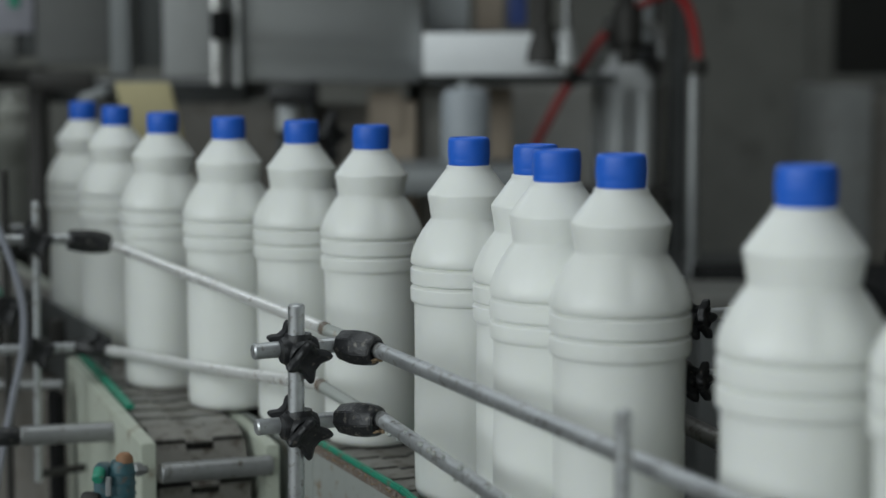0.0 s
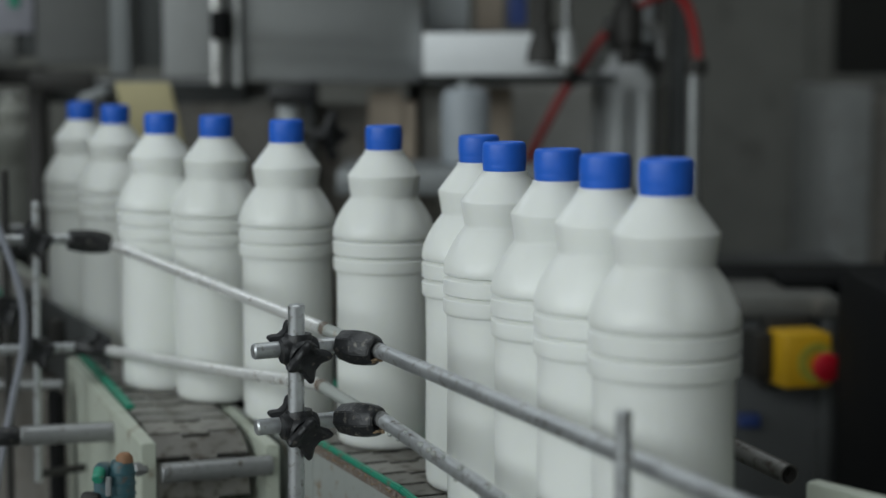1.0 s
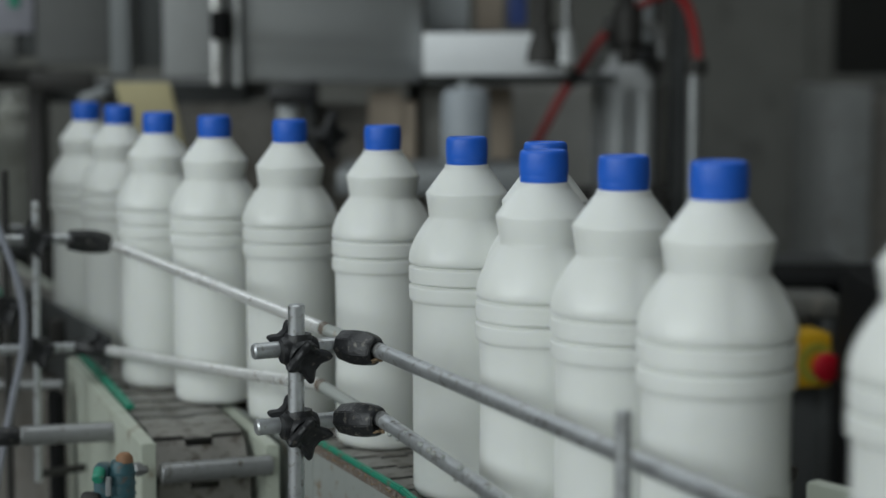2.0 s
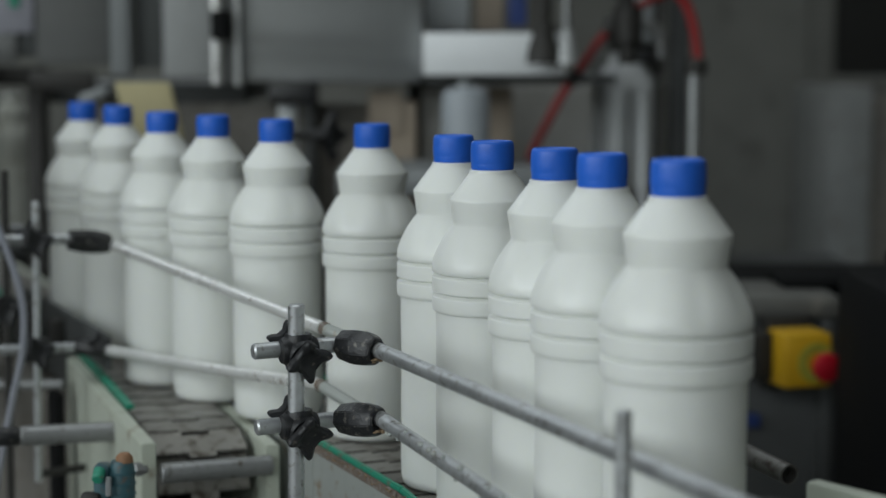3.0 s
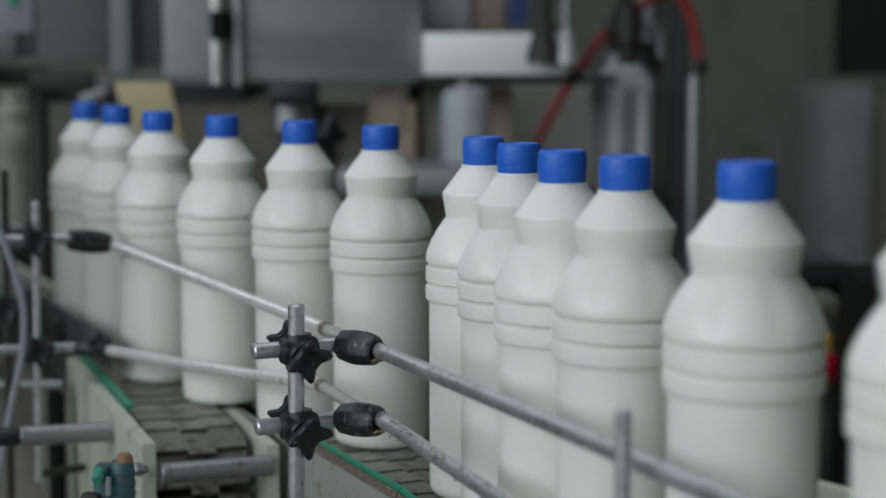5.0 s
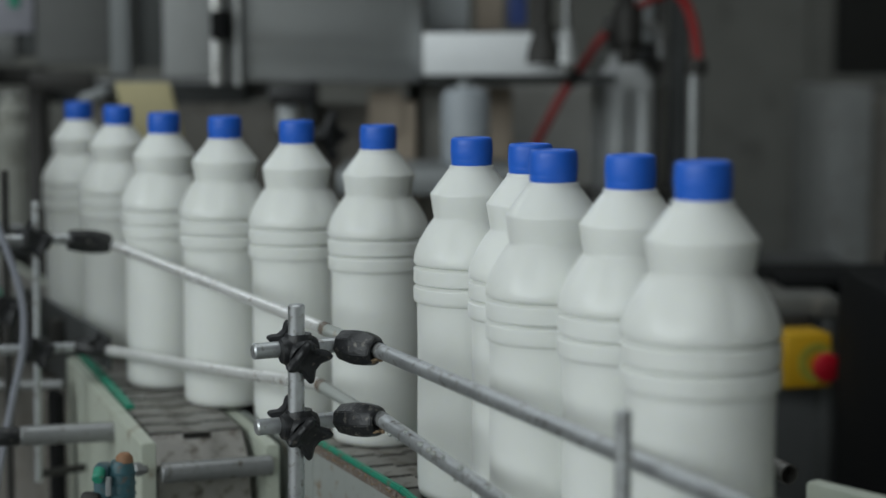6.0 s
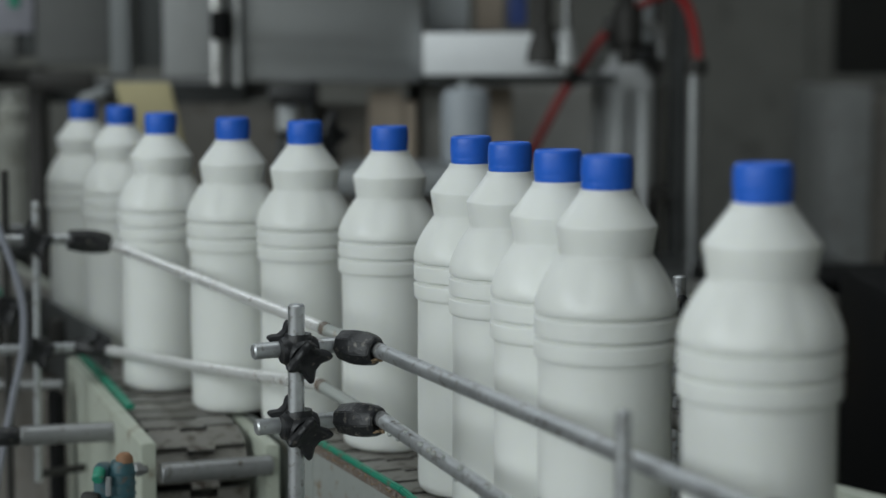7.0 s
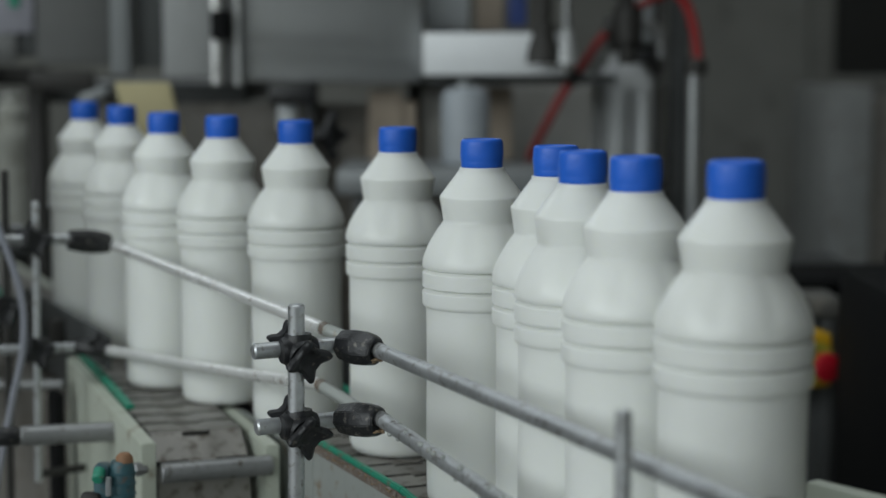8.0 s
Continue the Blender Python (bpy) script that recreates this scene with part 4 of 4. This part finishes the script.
# capless bottles waiting on the filler's outfeed
shelf = thing("feed_table", (-0.75, 3.4, 0.0), "grey steel feed table with waiting bottles", "table")
part("apron", box((-0.83, 3.21, 0.30), (-0.67, 3.57, 0.858), 0.004), M["grime_and_shade"], shelf)
part("table_top", box((-0.84, 3.2, 0.86), (-0.66, 3.58, 0.889), 0.004), M["dark_panel"], shelf)
for y in (3.22, 3.52):
    part("leg", box((-0.74, y, 0), (-0.70, y + 0.04, 0.86), 0.003), M["dark_panel"], shelf)
body_mesh = first.children[0].data if first.children[0].name.startswith("body") else first.children[1].data
for x, y in ((-0.780, 3.28),):
    b = thing("bottle", (x, y, 0.889), "dull grey-white bottle without its cap", "bottle", "bottles waiting for caps")
    # greyer, mottled colour instead of the capped bottles' white
    dull = body_mesh.copy()
    dull.materials[0] = M["dull_bottle"]
    o = new("body", dull)
    o.parent = b
    part("neck_ring", lathe([(0.0138, 0.254), (0.0160, 0.254), (0.0160, 0.257), (0.0138, 0.257), (0.0138, 0.254)], 32, Matrix.Translation((x, y, 0.889))), M["bottle"], b)


# ---- motion ----
def ride(bottle, rows):
    turn = 137.5 * bottles.index(bottle)
    walk(bottle, [(t, pose(x, y, belt_z(y) - DECK, 0, 0, turn)) for t, x, y in rows])


def motions():
    speed = 0.17
    for ob, which, d, top in chain_plates:
        inv = top.matrix_basis.inverted()
        walk(ob, [(0.4 * k, inv @ loop_pose(which, d + speed * 0.4 * k)) for k in range(21)])
    ride(bottles[0], [(0, 0.2350, 0.800), (0.5, 0.2930, 0.640), (8, 0.7260, -0.558)])
    ride(bottles[1], [(0, 0.1780, 0.883), (0.3, 0.2050, 0.830), (0.5, 0.2350, 0.790), (1, 0.2930, 0.630), (8, 0.6970, -0.488)])
    ride(bottles[2], [(0, 0.1067, 1.079), (0.3, 0.1086, 1.072), (0.5, 0.1140, 1.057), (1, 0.1238, 1.000), (1.5, 0.1750, 0.930), (1.7, 0.1820, 0.874), (2, 0.2250, 0.800), (2.5, 0.2830, 0.640), (8, 0.6010, -0.239)])
    ride(bottles[3], [(0, 0.0722, 1.146), (0.3, 0.0760, 1.143), (0.5, 0.0805, 1.130), (1, 0.0969, 1.079), (1.5, 0.1123, 1.056), (1.7, 0.1226, 1.013), (2.8, 0.2350, 0.800), (3.3, 0.2930, 0.640), (8, 0.5640, -0.111)])
    ride(bottles[4], [(0, 0.0630, 1.229), (0.3, 0.0625, 1.226), (0.5, 0.0702, 1.212), (1, 0.0736, 1.157), (1.5, 0.0838, 1.132), (1.7, 0.0965, 1.091), (2.05, 0.1071, 1.061), (2.45, 0.1157, 1.047), (2.8, 0.1263, 1.004), (3, 0.1293, 0.992), (3.2, 0.1303, 0.990), (3.5, 0.1312, 0.981), (4, 0.1591, 0.936), (4.2, 0.1861, 0.890), (4.5, 0.2130, 0.841), (4.7, 0.2380, 0.765), (5.2, 0.2960, 0.605), (8, 0.4580, 0.158)])
    ride(bottles[5], [(0, 0.0190, 1.324), (0.3, 0.0200, 1.322), (0.5, 0.0250, 1.309), (1, 0.0430, 1.267), (1.5, 0.0514, 1.224), (1.7, 0.0592, 1.166), (2.05, 0.0638, 1.139), (2.45, 0.0764, 1.129), (2.8, 0.0981, 1.092), (3, 0.0960, 1.088), (3.2, 0.0951, 1.086), (3.5, 0.0983, 1.084), (4, 0.1224, 1.010), (4.2, 0.1376, 0.973), (4.5, 0.1640, 0.910), (4.7, 0.1840, 0.866), (5, 0.2250, 0.800), (5.5, 0.2830, 0.640), (8, 0.4270, 0.241)])
    ride(bottles[6], [(0, -0.0600, 1.513), (0.3, -0.0310, 1.447), (0.5, -0.0110, 1.404), (1, 0.0269, 1.355), (1.5, 0.0639, 1.324), (1.7, 0.0650, 1.295), (2.05, 0.0720, 1.266), (2.45, 0.0701, 1.236), (2.8, 0.0721, 1.171), (3, 0.0721, 1.167), (3.2, 0.0701, 1.165), (3.5, 0.0721, 1.162), (4, 0.0990, 1.090), (4.2, 0.1110, 1.052), (4.5, 0.1270, 0.992), (4.7, 0.1372, 0.971), (5.8, 0.2430, 0.780), (6.3, 0.3010, 0.620), (8, 0.3910, 0.369)])
    ride(bottles[7], [(0, -0.1250, 1.596), (0.3, -0.1220, 1.592), (0.5, -0.1050, 1.574), (1, -0.0490, 1.503), (1.5, -0.0020, 1.379), (1.7, 0.0070, 1.355), (2.05, 0.0190, 1.330), (2.45, 0.0360, 1.312), (2.8, 0.0360, 1.279), (3, 0.0350, 1.279), (3.2, 0.0350, 1.278), (3.5, 0.0370, 1.274), (4, 0.0651, 1.165), (4.2, 0.0808, 1.129), (4.5, 0.0899, 1.092), (4.7, 0.0922, 1.083), (5.05, 0.1108, 1.055), (5.45, 0.1215, 1.020), (5.8, 0.1280, 1.015), (6, 0.1370, 0.950), (6.5, 0.1860, 0.874), (7, 0.2430, 0.715), (8, 0.3010, 0.555)])
    ride(bottles[8], [(0, -0.1970, 1.664), (0.3, -0.1820, 1.649), (0.5, -0.1720, 1.640), (1, -0.1390, 1.607), (1.5, -0.1060, 1.574), (1.7, -0.0820, 1.543), (2.05, -0.0470, 1.499), (2.45, -0.0140, 1.412), (2.8, 0.0050, 1.356), (3, 0.0080, 1.357), (3.2, 0.0080, 1.357), (3.5, 0.0170, 1.354), (4, 0.0544, 1.273), (4.2, 0.0642, 1.210), (4.5, 0.0692, 1.171), (4.7, 0.0727, 1.163), (5.05, 0.0767, 1.130), (5.45, 0.0957, 1.099), (5.8, 0.0988, 1.093), (6, 0.1113, 1.071), (6.5, 0.1270, 0.992), (6.7, 0.1351, 0.976), (7, 0.1633, 0.920), (7.3, 0.1940, 0.870), (7.5, 0.2120, 0.841), (8, 0.2700, 0.681)])
    ride(bottles[9], [(0, -0.2730, 1.764), (0.3, -0.2560, 1.743), (0.5, -0.2300, 1.713), (1, -0.2130, 1.697), (1.5, -0.1670, 1.640), (1.7, -0.1520, 1.629), (2.05, -0.1350, 1.610), (2.45, -0.1160, 1.589), (2.8, -0.0880, 1.553), (3, -0.0600, 1.533), (3.2, -0.0420, 1.480), (3.5, -0.0210, 1.428), (4, 0.0120, 1.355), (4.2, 0.0290, 1.292), (4.5, 0.0310, 1.288), (4.7, 0.0383, 1.278), (5.05, 0.0547, 1.240), (5.45, 0.0582, 1.172), (5.8, 0.0546, 1.162), (6, 0.0698, 1.141), (6.5, 0.0907, 1.091), (6.7, 0.0885, 1.086), (7, 0.0969, 1.067), (7.3, 0.1078, 1.048), (7.5, 0.1140, 1.016), (8, 0.1560, 0.960)])
    ride(bottles[10], [(0, -0.3470, 1.924), (0.3, -0.3270, 1.876), (0.5, -0.3100, 1.833), (1, -0.2740, 1.754), (1.5, -0.2320, 1.700), (1.7, -0.2240, 1.700), (2.05, -0.2120, 1.689), (2.45, -0.1780, 1.647), (2.8, -0.1490, 1.618), (3, -0.1490, 1.618), (3.2, -0.1210, 1.581), (3.5, -0.1070, 1.564), (4, -0.0510, 1.494), (4.2, -0.0340, 1.451), (4.5, -0.0050, 1.379), (4.7, 0.0106, 1.357), (5.05, 0.0339, 1.322), (5.45, 0.0552, 1.268), (5.8, 0.0625, 1.273), (6, 0.0602, 1.244), (6.5, 0.0664, 1.163), (6.7, 0.0654, 1.165), (7, 0.0729, 1.145), (7.3, 0.0777, 1.124), (7.5, 0.0913, 1.096), (8, 0.1123, 1.051)])
    ride(bottles[11], [(0, -0.4090, 2.059), (0.3, -0.4000, 2.034), (0.5, -0.3840, 1.989), (1, -0.3540, 1.956), (1.5, -0.3150, 1.848), (1.7, -0.3020, 1.819), (2.05, -0.2750, 1.763), (2.45, -0.2410, 1.717), (2.8, -0.2190, 1.700), (3, -0.2160, 1.700), (3.2, -0.1960, 1.677), (3.5, -0.1730, 1.652), (4, -0.1370, 1.607), (4.2, -0.1190, 1.584), (4.5, -0.1010, 1.564), (4.7, -0.0810, 1.543), (5.05, -0.0460, 1.493), (5.45, -0.0130, 1.406), (5.8, 0.0130, 1.347), (6, 0.0210, 1.324), (6.5, 0.0360, 1.288), (6.7, 0.0375, 1.283), (7, 0.0468, 1.264), (7.3, 0.0510, 1.223), (7.5, 0.0557, 1.170), (8, 0.0874, 1.129)])
    ride(bottles[12], [(0, -0.7860, 2.893), (0.68, -0.7600, 2.834), (0.8, -0.5750, 2.424), (0.9, -0.5010, 2.260), (1, -0.4110, 2.059), (1.5, -0.3790, 1.989), (1.7, -0.3680, 1.972), (2.05, -0.3470, 1.948), (2.45, -0.3170, 1.867), (2.8, -0.2930, 1.805), (3, -0.2760, 1.778), (3.2, -0.2660, 1.762), (3.5, -0.2370, 1.713), (4, -0.2090, 1.688), (4.2, -0.1980, 1.676), (4.5, -0.1640, 1.640), (4.7, -0.1420, 1.607), (5.05, -0.1230, 1.586), (5.45, -0.1010, 1.562), (5.8, -0.0790, 1.543), (6, -0.0540, 1.513), (6.5, -0.0066, 1.395), (6.7, 0.0096, 1.363), (7, 0.0209, 1.342), (7.3, 0.0303, 1.321), (7.5, 0.0440, 1.295), (8, 0.0757, 1.210)])
    ride(bottles[13], [(0, -0.8280, 2.989), (1.43, -0.7580, 2.835), (1.55, -0.6230, 2.534), (1.65, -0.5490, 2.370), (1.75, -0.4550, 2.160), (1.85, -0.4180, 2.078), (1.95, -0.4100, 2.060), (2.8, -0.3620, 1.972), (3, -0.3480, 1.940), (3.2, -0.3370, 1.906), (3.5, -0.3090, 1.819), (4, -0.2780, 1.778), (4.2, -0.2700, 1.765), (4.5, -0.2300, 1.700), (4.7, -0.2180, 1.700), (5.05, -0.2030, 1.685), (5.45, -0.1760, 1.656), (5.8, -0.1400, 1.607), (6, -0.1290, 1.596), (6.5, -0.1020, 1.564), (6.7, -0.0820, 1.539), (7, -0.0440, 1.494), (7.3, -0.0160, 1.419), (7.5, 0.0020, 1.371), (8, 0.0280, 1.302)])
    ride(bottles[14], [(0, -0.8710, 3.075), (2.58, -0.7540, 2.816), (2.7, -0.6190, 2.515), (2.8, -0.5450, 2.351), (2.9, -0.4510, 2.142), (3, -0.4060, 2.041), (3.2, -0.3990, 2.029), (3.5, -0.3760, 1.989), (4, -0.3470, 1.940), (4.2, -0.3350, 1.909), (4.5, -0.3110, 1.848), (4.7, -0.2990, 1.819), (5.05, -0.2780, 1.787), (5.45, -0.2470, 1.735), (5.8, -0.2170, 1.700), (6, -0.2020, 1.676), (6.5, -0.1590, 1.629), (6.7, -0.1380, 1.605), (7, -0.1210, 1.585), (7.3, -0.1060, 1.570), (7.5, -0.0900, 1.553), (8, -0.0370, 1.475)])
    ride(bottles[15], [(0, -0.9190, 3.176), (3.48, -0.7570, 2.816), (3.6, -0.6220, 2.515), (3.7, -0.5480, 2.351), (3.8, -0.4540, 2.142), (3.9, -0.4170, 2.059), (4, -0.4090, 2.041), (4.2, -0.4020, 2.031), (4.5, -0.3850, 2.006), (4.7, -0.3680, 1.972), (5.05, -0.3460, 1.936), (5.45, -0.3160, 1.867), (5.8, -0.2900, 1.805), (6, -0.2720, 1.764), (6.5, -0.2300, 1.700), (6.7, -0.2110, 1.676), (7, -0.1920, 1.652), (7.3, -0.1770, 1.642), (7.5, -0.1570, 1.629), (8, -0.1300, 1.596)])
    ride(bottles[16], [(0, -0.9630, 3.290), (4.43, -0.7580, 2.835), (4.55, -0.6230, 2.534), (4.65, -0.5490, 2.370), (4.75, -0.4550, 2.160), (4.85, -0.4180, 2.078), (4.95, -0.4100, 2.060), (5.8, -0.3640, 1.972), (6, -0.3480, 1.940), (6.5, -0.3110, 1.833), (6.7, -0.3000, 1.810), (7, -0.2730, 1.751), (7.3, -0.2420, 1.724), (7.5, -0.2290, 1.713), (8, -0.2060, 1.688)])
    ride(bottles[17], [(0, -1.0140, 3.394), (5.48, -0.7620, 2.834), (5.6, -0.6270, 2.533), (5.7, -0.5530, 2.369), (5.8, -0.4590, 2.159), (5.9, -0.4220, 2.077), (6, -0.4140, 2.059), (6.5, -0.3810, 1.989), (6.7, -0.3660, 1.968), (7, -0.3450, 1.940), (7.3, -0.3240, 1.882), (7.5, -0.3070, 1.833), (8, -0.2720, 1.764)])
    ride(bottles[18], [(0, -1.0540, 3.494), (6.48, -0.7570, 2.834), (6.6, -0.6220, 2.533), (6.7, -0.5480, 2.369), (6.8, -0.4540, 2.159), (6.9, -0.4170, 2.077), (7, -0.4090, 2.059), (7.3, -0.3890, 2.018), (7.5, -0.3760, 1.989), (8, -0.3440, 1.940)])
    ride(bottles[19], [(0, -1.0980, 3.595), (7.48, -0.7560, 2.834), (7.6, -0.6210, 2.533), (7.7, -0.5470, 2.369), (7.8, -0.4520, 2.159), (7.9, -0.4160, 2.077), (8, -0.4070, 2.059)])
    ride(bottles[20], [(0, -1.4900, 4.470), (7.48, -1.1480, 3.710), (7.6, -1.0130, 3.409), (7.7, -0.9390, 3.244), (7.8, -0.8450, 3.035), (7.9, -0.8080, 2.953), (8, -0.7990, 2.934)])


motions()
